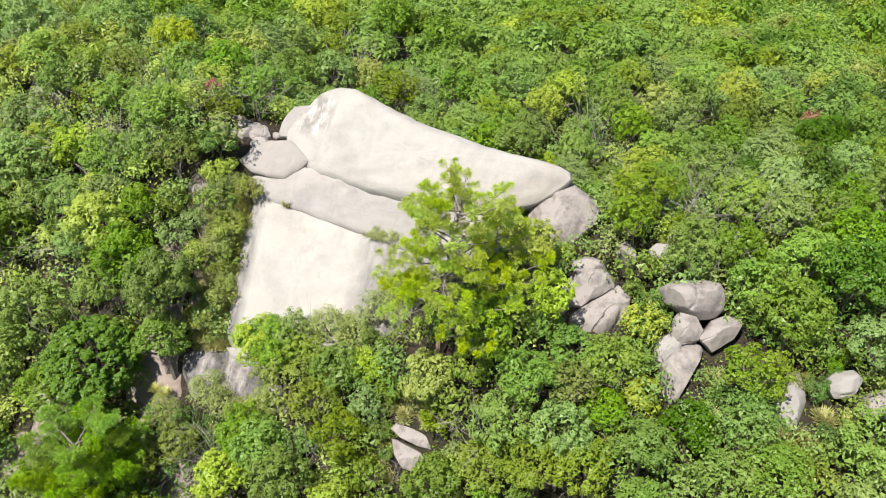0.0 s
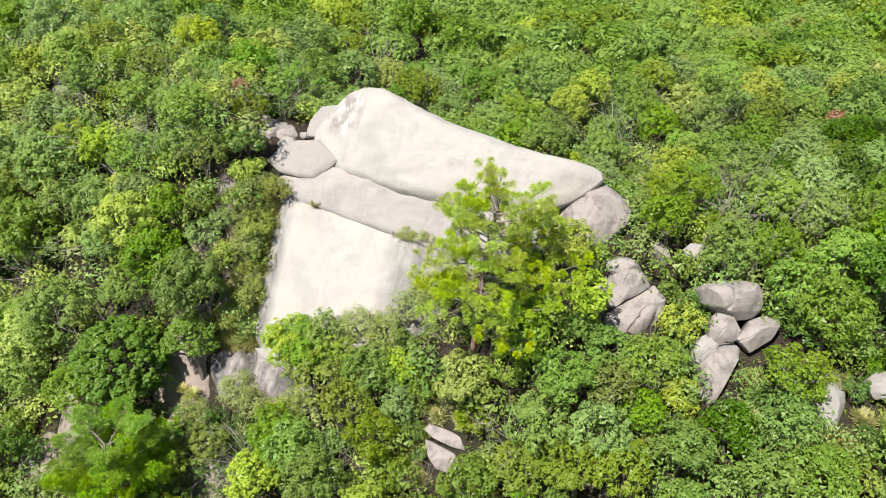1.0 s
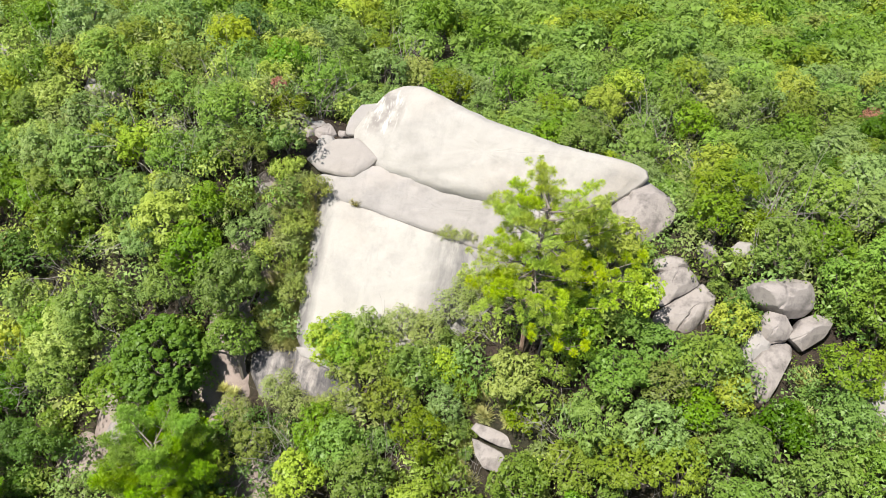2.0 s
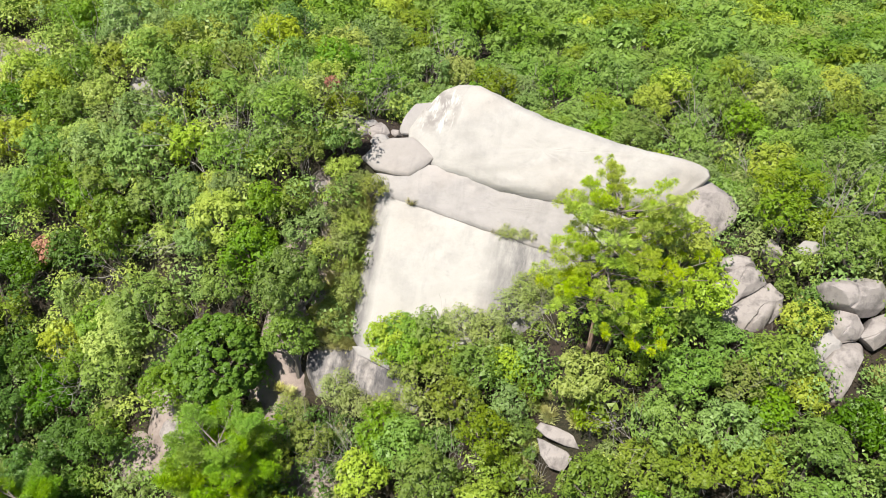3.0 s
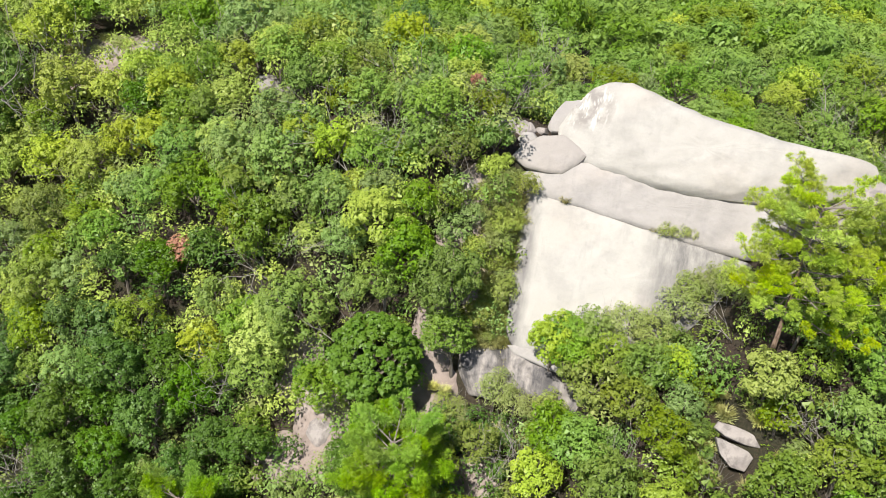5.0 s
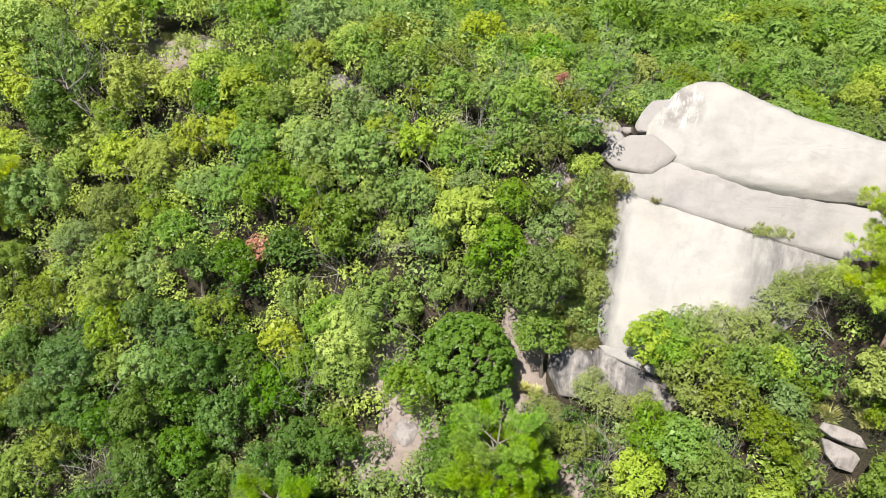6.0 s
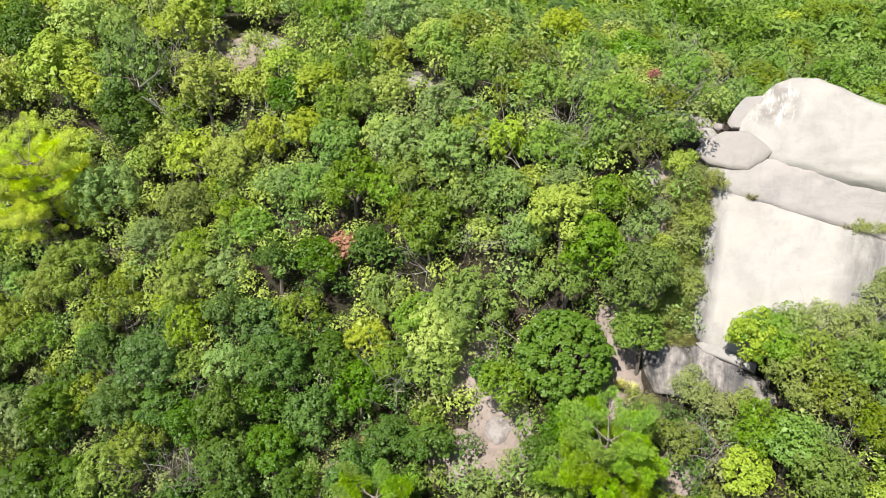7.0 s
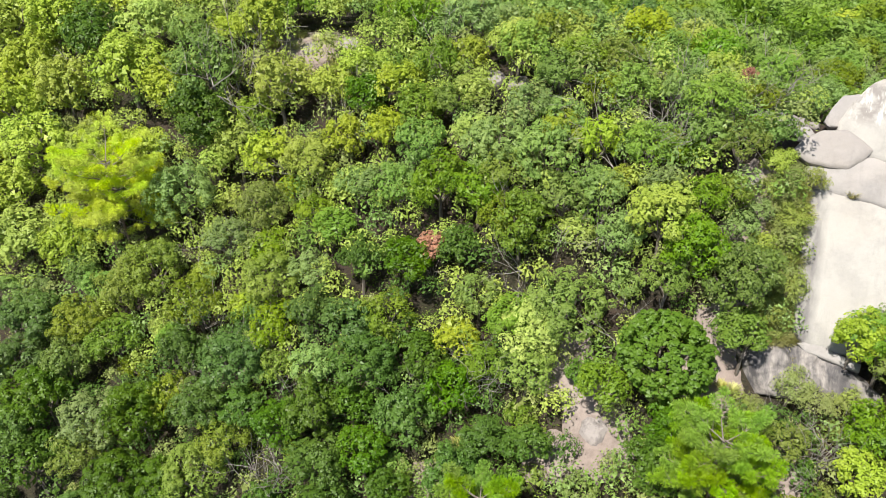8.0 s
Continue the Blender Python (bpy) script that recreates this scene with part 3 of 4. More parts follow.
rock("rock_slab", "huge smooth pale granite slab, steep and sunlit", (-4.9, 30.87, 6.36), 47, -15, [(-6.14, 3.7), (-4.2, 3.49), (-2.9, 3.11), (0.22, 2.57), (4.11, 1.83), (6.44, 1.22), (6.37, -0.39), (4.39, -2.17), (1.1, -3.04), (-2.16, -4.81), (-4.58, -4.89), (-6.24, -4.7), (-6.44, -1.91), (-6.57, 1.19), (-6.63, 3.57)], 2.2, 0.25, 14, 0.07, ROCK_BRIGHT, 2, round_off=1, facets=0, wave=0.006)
rock("rock_slab", "long pale granite layer lying between two slabs", (-3.31, 32.84, 9.1), 50, -17, [(-8.19, 1.01), (-5.34, 2.06), (-2.53, 1.99), (1.14, 1.46), (4.62, 1.1), (7.19, 0.49), (7.36, -0.63), (5.51, -1.82), (3.13, -1.8), (-0.76, -1.14), (-3.89, -0.67), (-7.15, -0.14), (-8.04, 0.23)], 2.4, 0.22, 10, 0.08, ROCK, 3, round_off=2, facets=0, wave=0.012)
rock("rock_slab", "whale-backed giant pale granite boulder, smooth top", (-0.89, 34.75, 12.17), 46, -19, [(-8.37, -0.79), (-7.45, 1.21), (-6.54, 2.33), (-5.28, 2.77), (-4.0, 2.42), (-2.17, 1.74), (0.57, 1.03), (3.47, 0.49), (6.19, 0.26), (7.61, 0.07), (7.77, -0.43), (6.62, -1.75), (5.04, -2.51), (2.13, -2.91), (-1.59, -3.11), (-4.32, -2.7), (-6.29, -2.33), (-7.51, -1.71)], 3.2, 0.6, 7, 0.12, ROCK_TOP, 4, round_off=1, facets=0, wave=0.016, ledge=(-5.6, 0.16, 0.24))
rock("boulder", "flat pale granite boulder resting on the slabs", (-9.3, 36.03, 10.81), 42, -14, [(-2.03, -0.31), (-1.45, 0.49), (-0.57, 1.07), (0.67, 1.21), (1.56, 0.62), (2.02, 0.18), (1.6, -0.4), (0.82, -1.02), (-0.07, -1.03), (-1.18, -0.88)], 1.0, 0.16, 10, 0.05, ROCK_CAP, 5, facets=0, wave=0.01)
rock("boulder", "grey streaked granite block under the slab's end", (5.98, 31.04, 10.29), 50, -25, [(-0.02, 1.84), (1.05, 1.43), (1.68, 0.76), (1.65, -0.06), (1.04, -0.99), (0.19, -1.79), (-1.66, -1.06), (-1.78, -0.11), (-0.66, 1.25)], 2.2, 0.7, 3, 0.12, ROCK_GREY, 6)
rock("boulder", "small upright pale stone beside the great rock", (-8.28, 37.72, 12.3), 46, -19, [(-1.01, -0.66), (-0.64, 0.16), (-0.23, 0.85), (0.54, 1.06), (0.97, 0.75), (0.48, 0.02), (-0.1, -0.89), (-0.68, -1.08)], 0.9, 0.06, 14, 0.10, ROCK, 7, facets=7)
rock("rock_outcrop", "low pale granite outcrop with black water stains", (-11.27, 28.26, 1.67), 42, -14, [(-3.83, 0.76), (-3.18, 1.37), (-1.87, 1.71), (-0.25, 1.49), (2.05, 0.76), (3.54, -0.02), (3.75, -1.29), (2.25, -1.28), (0.41, -1.17), (-1.72, -1.4), (-3.19, -1.21)], 2.0, 0.3, 6, 0.3, ROCK_STAINED, 8, facets=3, wave=0.03, round_off=1)
rock("rock_slab", "thin pale granite ledge over a dark crack", (-10.22, 28.58, 2.66), 40, -14, [(-1.61, 0.49), (-0.87, 0.67), (1.51, -0.13), (1.41, -0.56), (-1.15, 0.08)], 0.6, 0.08, 6, 0.04, ROCK, 44, facets=0)
rock("boulder", "small grey granite boulder on top of a larger one", (6.83, 27.59, 9.78), 40, -15, [(-0.89, 0.06), (-0.18, 0.53), (0.56, 0.29), (0.9, -0.18), (0.12, -0.54), (-0.7, -0.44)], 0.9, 0.4, 3, 0.06, ROCK_GREY, 9, "boulders among the trees")
rock("boulder", "large pinkish granite boulder above a crack", (6.8, 26.58, 9.03), 55, -12, [(-0.78, 0.66), (0.26, 1.18), (0.93, 0.76), (1.12, 0.34), (0.04, -0.44), (-0.94, -1.28), (-1.07, -0.84)], 1.4, 0.3, 4, 0.08, ROCK_GREY, 10, "boulders among the trees")
rock("boulder", "large pinkish granite boulder below a crack", (7.01, 25.83, 8.31), 55, -12, [(0.84, 1.4), (1.43, 0.95), (1.37, 0.06), (0.29, -1.26), (-0.83, -1.08), (-1.48, -0.72), (-1.23, -0.29), (-0.26, 0.54)], 1.4, 0.42, 3.5, 0.08, ROCK_GREY, 43, "boulders among the trees", facets=3)
rock("boulder", "narrow pale granite splinter beside a boulder", (5.64, 26.27, 8.42), 60, -12, [(-0.23, 0.85), (0.15, 1.41), (0.44, -0.05), (0.15, -1.38), (-0.33, -0.87)], 0.9, 0.25, 3, 0.05, ROCK, 11, "boulders among the trees")
rock("boulder", "big rounded grey boulder on the slope", (10.92, 24.94, 9.83), 50, -10, [(-1.43, 0.35), (-0.77, 0.79), (0.24, 0.95), (1.16, 0.89), (1.4, -0.29), (0.94, -0.82), (-0.25, -0.85), (-1.14, -0.31)], 1.4, 0.6, 2.8, 0.08, ROCK_GREY, 12, "boulders among the trees")
rock("boulder", "rounded pale grey boulder under a bigger one", (10.6, 24.21, 8.78), 50, -10, [(-0.7, 0.26), (-0.3, 0.68), (0.4, 0.6), (0.72, 0.03), (0.49, -0.55), (-0.31, -0.75), (-0.7, -0.32)], 1.0, 0.45, 2.8, 0.06, ROCK_GREY, 13, "boulders among the trees")
rock("boulder", "dark grey boulder half in shade", (12.08, 23.97, 8.79), 45, -10, [(-0.94, -0.35), (-0.43, 0.5), (0.45, 0.92), (0.92, 0.61), (0.57, -0.22), (-0.35, -0.9)], 1.0, 0.4, 2.8, 0.06, ROCK_GREY, 14, "boulders among the trees")
rock("boulder", "tall leaning grey-pink boulder", (10.37, 22.68, 7.3), 58, -8, [(-1.0, 0.44), (-0.37, 1.29), (0.47, 1.74), (0.94, 1.29), (0.4, -0.21), (-0.26, -1.34), (-0.91, -1.81), (-0.91, -0.61)], 1.2, 0.5, 2.8, 0.07, ROCK_GREY, 15, "boulders among the trees")
rock("boulder", "low pale boulder behind a leaning one", (9.92, 23.65, 7.98), 50, -8, [(-0.7, 0.26), (-0.09, 0.85), (0.69, 0.66), (0.35, -0.03), (-0.32, -0.88), (-0.7, -0.53)], 0.8, 0.3, 2.8, 0.06, ROCK, 16, "boulders among the trees")
rock("boulder", "pale pointed granite boulder with a shaded side", (14.27, 21.23, 6.97), 62, -15, [(-0.65, -1.13), (-0.36, 0.17), (0.08, 1.41), (0.49, 1.57), (0.79, 0.28), (0.78, -0.95), (0.14, -1.46)], 1.2, 0.55, 2.0, 0.07, ROCK, 17, "boulders among the trees")
rock("boulder", "low pale boulder among bushes", (16.62, 21.62, 8.04), 45, -10, [(-0.82, -0.09), (-0.3, 0.52), (0.4, 0.66), (0.81, 0.24), (0.43, -0.43), (-0.38, -0.65)], 0.9, 0.35, 2.8, 0.06, ROCK, 18, "boulders among the trees")
rock("boulder", "small grey boulder among bushes", (17.74, 20.74, 7.67), 45, -10, [(-0.74, -0.34), (-0.53, 0.37), (0.16, 0.7), (0.73, 0.46), (0.52, -0.41), (-0.27, -0.71)], 0.9, 0.35, 2.8, 0.06, ROCK_GREY, 19, "boulders among the trees")
rock("boulder", "flat grey-pink slab split by a crack", (-1.42, 23.15, 3.0), 38, -14, [(-1.12, 0.2), (-0.95, 0.5), (-0.2, 0.42), (1.02, 0.12), (1.06, -0.42), (0.3, -0.36), (-0.6, -0.12)], 0.8, 0.05, 10, 0.05, ROCK_GREY, 20, "boulders among the trees", facets=0, round_off=0)
rock("boulder", "flat grey slab below a crack", (-1.68, 22.62, 2.4), 44, -14, [(-0.88, 0.58), (-0.6, 0.56), (0.62, 0.2), (0.86, -0.05), (0.52, -0.72), (-0.1, -0.62), (-0.62, -0.1)], 0.8, 0.05, 10, 0.05, ROCK_GREY, 21, "boulders among the trees", facets=0, round_off=0)
rock("boulder", "small grey boulder behind bushes", (8.68, 28.36, 9.95), 45, -10, [(-0.51, 0.14), (-0.02, 0.63), (0.48, 0.24), (0.46, -0.52), (-0.24, -0.65)], 0.8, 0.3, 2.8, 0.06, ROCK_GREY, 22, "boulders among the trees")
rock("boulder", "small pale boulder behind bushes", (10.22, 28.14, 10.2), 40, -10, [(-0.52, 0.06), (-0.08, 0.49), (0.49, 0.38), (0.47, -0.17), (-0.23, -0.52)], 0.8, 0.3, 2.8, 0.06, ROCK, 23, "boulders among the trees")
rock("boulder", "grey boulder behind the pine", (1.79, 29.34, 10.36), 45, -15, [(-0.83, -0.03), (-0.09, 0.51), (0.75, 0.43), (0.81, -0.2), (-0.18, -0.55)], 1.2, 0.4, 2.8, 0.06, ROCK_GREY, 24, "boulders among the trees")
rock("boulder", "grey boulder behind the pine", (4.01, 27.48, 9.09), 50, -15, [(-1.02, 0.45), (-0.03, 1.01), (0.99, 0.49), (1.02, -0.57), (-0.23, -1.05), (-1.02, -0.37)], 1.2, 0.5, 2.8, 0.08, ROCK_GREY, 25, "boulders among the trees")
for n_seed, spec in enumerate((
    ((-26.98, 47.15, 10.46), 40, 5, [(-1.11, -0.06), (-0.58, 0.53), (0.32, 0.7), (1.13, 0.26), (0.87, -0.54), (-0.61, -0.68)]), ((-40.15, 54.03, 9.91), 40, 5, [(-0.91, 0.19), (-0.09, 0.76), (0.8, 0.36), (0.9, -0.56), (-0.32, -0.74)]), ((-37.20, 54.06, 10.27), 40, 5, [(-0.95, 0.1), (-0.36, 0.72), (0.77, 0.5), (0.93, -0.51), (-0.28, -0.69)]), ((-42.79, 73.24, 7.27), 45, 5, [(-1.24, -0.02), (-0.38, 0.97), (1.1, 0.69), (1.22, -0.52), (-0.17, -0.95)]), ((-19.46, 50.81, 10.66), 40, 5, [(-0.79, 0.11), (-0.07, 0.38), (0.76, 0.18), (0.77, -0.28), (-0.47, -0.36)]), ((-15.83, 42.13, 11.49), 45, 5, [(-0.62, 0.02), (-0.12, 0.47), (0.67, 0.33), (0.52, -0.27), (-0.23, -0.46)]), ((-12.76, 38.05, 11.72), 45, 5, [(-0.63, -0.37), (-0.21, 0.34), (0.33, 0.48), (0.58, -0.02), (0.12, -0.5)]), ((-13.51, 34.89, 9.41), 45, 0, [(-0.47, -0.31), (-0.24, 0.41), (0.28, 0.53), (0.45, -0.0), (0.11, -0.53)]), ((-25.31, 45.53, 10.70), 45, 5, [(-0.89, -0.39), (-0.58, 0.56), (0.37, 0.6), (0.91, -0.07), (0.4, -0.62)]), ((-26.77, 53.69, 10.32), 45, 5, [(-0.56, -0.38), (-0.26, 0.54), (0.44, 0.34), (0.58, -0.55)]), ((-21.90, 27.82, -2.30), 35, -8, [(-0.91, -0.17), (-0.75, 0.78), (0.21, 0.97), (0.9, 0.37), (0.56, -0.59), (-0.38, -0.98)]))):
    rock("boulder", "weathered boulder half hidden in the scrub", *spec, 0.8, 0.35, 2.8, 0.06, ROCK_GREY, 30 + n_seed, "boulders of the upper slope")


def bare_patch(x, y, rx, ry, turn, seed):
    """Bare pinkish ground and rotten rock, draped on the slope, sinking into the soil at its uneven rim."""
    g = np.linspace(-1.3, 1.3, 40)
    gx, gy = np.meshgrid(g, g)
    c, sn = math.cos(radians(turn)), math.sin(radians(turn))
    wx, wy = x + gx * rx * c - gy * ry * sn, y + gx * rx * sn + gy * ry * c
    bumps = np.array([noise.noise(Vector((p * 0.9 + seed, q * 0.9, 0))) + 0.5 * noise.noise(Vector((p * 2.6, q * 2.6 + seed, 3))) for p, q in zip(wx.ravel(), wy.ravel())]).reshape(wx.shape)
    fine = np.array([noise.noise(Vector((p * 6, q * 6, seed))) for p, q in zip(wx.ravel(), wy.ravel())]).reshape(wx.shape)
    lift = 0.3 * (1 - np.hypot(gx, gy) ** 2) + 0.22 * bumps
    wz = height(wx, wy) + 0.16 + np.minimum(lift, 0.12) + 0.06 * bumps + 0.03 * fine
    me = bpy.data.meshes.new("bare_ground")
    i = (np.arange(39)[:, None] * 40 + np.arange(39)[None]).ravel()
    me.from_pydata(np.stack([wx, wy, wz], -1).reshape(-1, 3).tolist(), [], np.stack([i, i + 1, i + 41, i + 40], 1).tolist())
    me.polygons.foreach_set("use_smooth", np.ones(39 * 39, bool))
    me.materials.append(ROCK_PINK)
    tagged(new("bare_ground", me), "bare pinkish rotten granite and soil", "ground", kind="structure")
    PATCHES.append((x, y, 0.8 * min(rx, ry)))
    PATCHES.append((x, y - 1.8, 0.55 * min(rx, ry)))


PATCHES = []
bare_patch(-23.3, 30.9, 1.2, 1.5, 20, 1)
bare_patch(-22.1, 28.7, 1.4, 1.4, 0, 2)
bare_patch(-21.5, 27.0, 1.3, 1.1, 0, 3)
bare_patch(-24.3, 27.4, 1.5, 1.0, 0, 4)
bare_patch(-15.9, 29.3, 1.3, 1.7, 0, 5)
bare_patch(-13.8, 24.3, 1.5, 1.2, 0, 6)
bare_patch(-31.6, 27.9, 1.2, 0.9, 0, 7)
bare_patch(-13.0, 35.0, 0.8, 0.9, 0, 8)
bare_patch(-40.5, 54.2, 3.2, 2.0, 0, 8)
bare_patch(13.2, 20.7, 0.8, 0.7, 0, 31)
for n_patch, (x, y, rx, ry) in enumerate(((-13.2, 35.3, 0.8, 0.9), (-12.6, 33.4, 0.7, 1.3), (-12.9, 31.3, 0.9, 1.1), (-14.8, 33.1, 0.8, 0.8), (-15.3, 30.6, 1.0, 0.8))):
    bare_patch(x, y, rx, ry, 10 * n_patch, 9 + n_patch)

# ---- pines ----
def make_pine(name, label, x, y, tall, wide, needle, seed, low=0.25, whorls=9, tufts=5, lean=(0, 0), puff=1.0, push=0.0):
    """A pine: bent trunk, whorls of long branches, each with tufts of needles."""
    rng = np.random.default_rng(seed)
    root = new(name)
    root.matrix_basis = pose(x, y, float(height(x, y)))
    bm = bmesh.new()
    spine = [Vector((lean[0] * tall * s * s + 0.05 * math.sin(s * 7), lean[1] * tall * s * s, tall * s - 0.3)) for s in np.linspace(0, 1, 9)]
    for i in range(8):
        limb(bm, spine[i], spine[i + 1], 0.017 * tall * (1 - i / 8.6), 0.017 * tall * (1 - (i + 1) / 8.6), 9)
    part("trunk", bm, PINE_BARK, root, "bare brown-grey pine trunk")
    total = whorls * 5
    for w in range(total):
        s = low + (0.98 - low) * ((w + rng.random()) / total) ** 0.8
        base = spine[min(int(s * 8), 7)].lerp(spine[min(int(s * 8) + 1, 8)], s * 8 - int(s * 8))
        a = w * 2.4 + rng.uniform(-0.4, 0.4)
        reach = wide * (1 + push * math.cos(a)) * (1.0 - 0.38 * ((s - low) / (1 - low)) ** 1.8) * rng.uniform(0.65, 1.12)
        bm, tri = bmesh.new(), []
        out = Vector((math.cos(a), math.sin(a), 0))
        tip = base + out * reach + Vector((0, 0, reach * (rng.uniform(0.05, 0.42) + 0.35 * max(0, s - 0.75) / 0.25)))
        mid = base.lerp(tip, 0.5) - Vector((0, 0, 0.07 * reach))
        limb(bm, base, mid, 0.042, 0.026, 5)
        limb(bm, mid, tip, 0.026, 0.010, 5)
        across = Vector((-out.y, out.x, 0))
        for j in range(tufts):
            f = 0.35 + 0.65 * (j + rng.random()) / tufts
            along = (base.lerp(mid, f * 2) if f < 0.5 else mid.lerp(tip, min(f * 2 - 1, 1)))
            off = (1 if j % 2 else -1) * rng.uniform(0.05, 0.42) * reach * (1.25 - f)
            at = along + across * off + out * rng.uniform(0, 0.25) + Vector((0, 0, rng.uniform(0.05, 0.4)))
            limb(bm, along, at, 0.013, 0.006, 3)
            n = 140
            size = rng.uniform(0.75, 1.2) * puff
            d = unit(rng.normal(size=(n, 3)) + np.array([0, 0, 0.4]))
            side = unit(np.cross(d, rng.normal(size=(n, 3)))) * 0.0095
            tip_at = np.array(at) + d * rng.uniform(0.19, 0.25, (n, 1)) * size
            tri.append(np.stack([np.array(at) + d * 0.02, tip_at - side, tip_at + side], 1))
        bough = part("branch", bm, TWIG, root)
        tuft = new("foliage", leaf_mesh("foliage", np.concatenate(tri), [LEAF[needle]]))
        tuft.parent = bough
    STOOD.append((x, y, wide * 0.8))
    return tagged(root, label, "pine tree", "pines")


make_pine("pine_tree", "tall open-crowned pine with bright green needle tufts", -0.3, 24.8, 8.3, 3.7, "needle", 5, 0.40, 11, 11, (0.13, 0.19), 1.0, 0.2)
make_pine("pine_tree", "broad young pine with bright green needles", -17.4, 23.0, 6.3, 3.2, "needle_dark", 6, 0.3, 9, 13, puff=1.2)
make_pine("pine_tree", "young pine with bright green needles", -28.4, 23.4, 5.6, 2.4, "needle_dark", 7, 0.3, 8, 12, puff=1.2)
make_pine("pine_tree", "broad pine with glowing yellow-green needles", -53.0, 44.2, 8.9, 4.3, "needle_gold", 8, 0.36, 10, 13, puff=1.35)

# ---- dry bushes, stones and grass ----
def dry_bush(label, x, y, r, seed):
    rng = np.random.default_rng(seed)
    root = new("dry_bush")
    root.matrix_basis = pose(x, y, float(height(x, y))) @ Matrix.Diagonal((r, r, r, 1))
    bm = bmesh.new()
    for i in range(5):
        limbs(bm, rng, (0, 0, -0.2), (math.cos(i * 1.26) * 0.5, math.sin(i * 1.26) * 0.5, 1.4), 2.3 / r, 0.05, 1)
    part("trunk", bm, BARK, root)
    t = crown_leaves(rng, 10, 900, 0.17, 0.11, 0.7, 0.2)
    t[:, :, 2] += 2.5 / r
    crown = new("crown", leaf_mesh("crown", t, [LEAF["dry_red"]]))
    crown.parent = root
    STOOD.append((x, y, r))
    tagged(root, label, "bush")


dry_bush("small bush with dry rust-red leaves", -30.9, 36.9, 0.9, 71)
dry_bush("bush top with dry orange-red leaves", -13.1, 39.8, 0.42, 72)
dry_bush("bush with brown-red withered leaves", 24.4, 44.6, 0.7, 73)

for n_seed, (x, y, r) in enumerate((
    (-13.1, 44.8, 0.45),
    (-12.6, 41.8, 0.42),
    (-11.0, 39.1, 0.42),
    (-11.3, 38.1, 0.52),
    (-12.0, 38.2, 0.36),
    (-10.5, 38.0, 0.55),
    (-10.3, 37.4, 0.50),
    (-9.6, 38.2, 0.36),
    (-14.1, 47.4, 0.50),
    (-11.6, 39.1, 0.36),
    (-11.7, 40.4, 0.30),
    (-10.4, 38.7, 0.36),
    (-10.7, 37.0, 0.30),
    (-27.4, 54.1, 0.55),
    (-26.9, 46.8, 0.90),
)):
    dice = random.Random(n_seed)
    long = dice.uniform(1.0, 1.45)
    ring = [(long * r * dice.uniform(0.75, 1.1) * math.cos(a * math.tau / 6), r * dice.uniform(0.75, 1.1) * math.sin(a * math.tau / 6)) for a in range(6)]
    rock("stone", "weathered angular granite block piled beside the great rock", (x, y, float(height(x, y)) + 0.45 * r), dice.uniform(10, 65), dice.uniform(-60, 50), ring, r * 1.4, r * 0.25, 9, 0.12, (ROCK, ROCK_GREY)[n_seed % 2], 80 + n_seed, "stones beside the great rock", facets=10, round_off=0)


def make_grass(seed):
    """A tuft of long bent blades."""
    rng = np.random.default_rng(seed)
    n = 260
    a = rng.uniform(0, math.tau, n)
    out = np.stack([np.cos(a), np.sin(a), np.zeros(n)], 1)
    base = out * rng.uniform(0, 0.35, (n, 1)) + np.array([0, 0, -0.05])
    tip = base + out * rng.uniform(0.2, 0.8, (n, 1)) + np.stack([np.zeros(n), np.zeros(n), rng.uniform(0.35, 1.0, n)], 1)
    side = np.stack([-np.sin(a), np.cos(a), np.zeros(n)], 1) * 0.036
    mid = (base + tip) / 2 + np.array([0, 0, 0.15])
    t = np.concatenate([np.stack([base - side, base + side, mid], 1), np.stack([mid - side * 0.8, mid + side * 0.8, tip], 1)])
    ob = new("grass_tuft", leaf_mesh("grass_tuft", t, [LEAF["grass"]]))
    return tagged(ob, "tuft of long yellow-green dry grass", "grass", "grass tufts")


TUFTS = []
dice_grass = random.Random(9)


def grass_tuft(x, y, z, r):
    m = pose(x, y, z, 0, 0, dice_grass.uniform(0, 360)) @ Matrix.Diagonal((r, r, r, 1))
    if len(TUFTS) < 3:
        TUFTS.append(make_grass(90 + len(TUFTS)))
        TUFTS[-1].matrix_basis = m
    else:
        copy_thing(dice_grass.choice(TUFTS), Matrix.Identity(4)).matrix_basis = m


grass_tuft(-4.0, 32.4, 8.2, 0.45)
grass_tuft(-3.0, 32.2, 8.2, 0.5)
stand("scrub", -3.5, 32.15, 0.46, z=7.75)
stand("scrub", -2.8, 31.95, 0.5, z=7.75)
stand("scrub", -2.2, 31.75, 0.36, z=7.8)
grass_tuft(-8.5, 34.2, 8.9, 0.45)
grass_tuft(-13.6, 34.7, 8.9, 0.50)
grass_tuft(-13.3, 34.2, 8.2, 0.56)
grass_tuft(-12.9, 33.6, 7.4, 0.56)
grass_tuft(-12.6, 33.0, 6.5, 0.50)
grass_tuft(-12.2, 32.5, 5.7, 0.56)
grass_tuft(-13.2, 31.8, 5.0, 0.62)
grass_tuft(-12.8, 31.3, 4.2, 0.62)
grass_tuft(-12.3, 30.9, 3.5, 0.56)
grass_tuft(-13.6, 30.8, 3.6, 0.50)
grass_tuft(-12.2, 31.9, 4.8, 0.56)
grass_tuft(-15.0, 28.0, 0.8, 0.50)
grass_tuft(-15.6, 28.2, 0.9, 0.43)
grass_tuft(-11.9, 30.3, 2.7, 0.43)
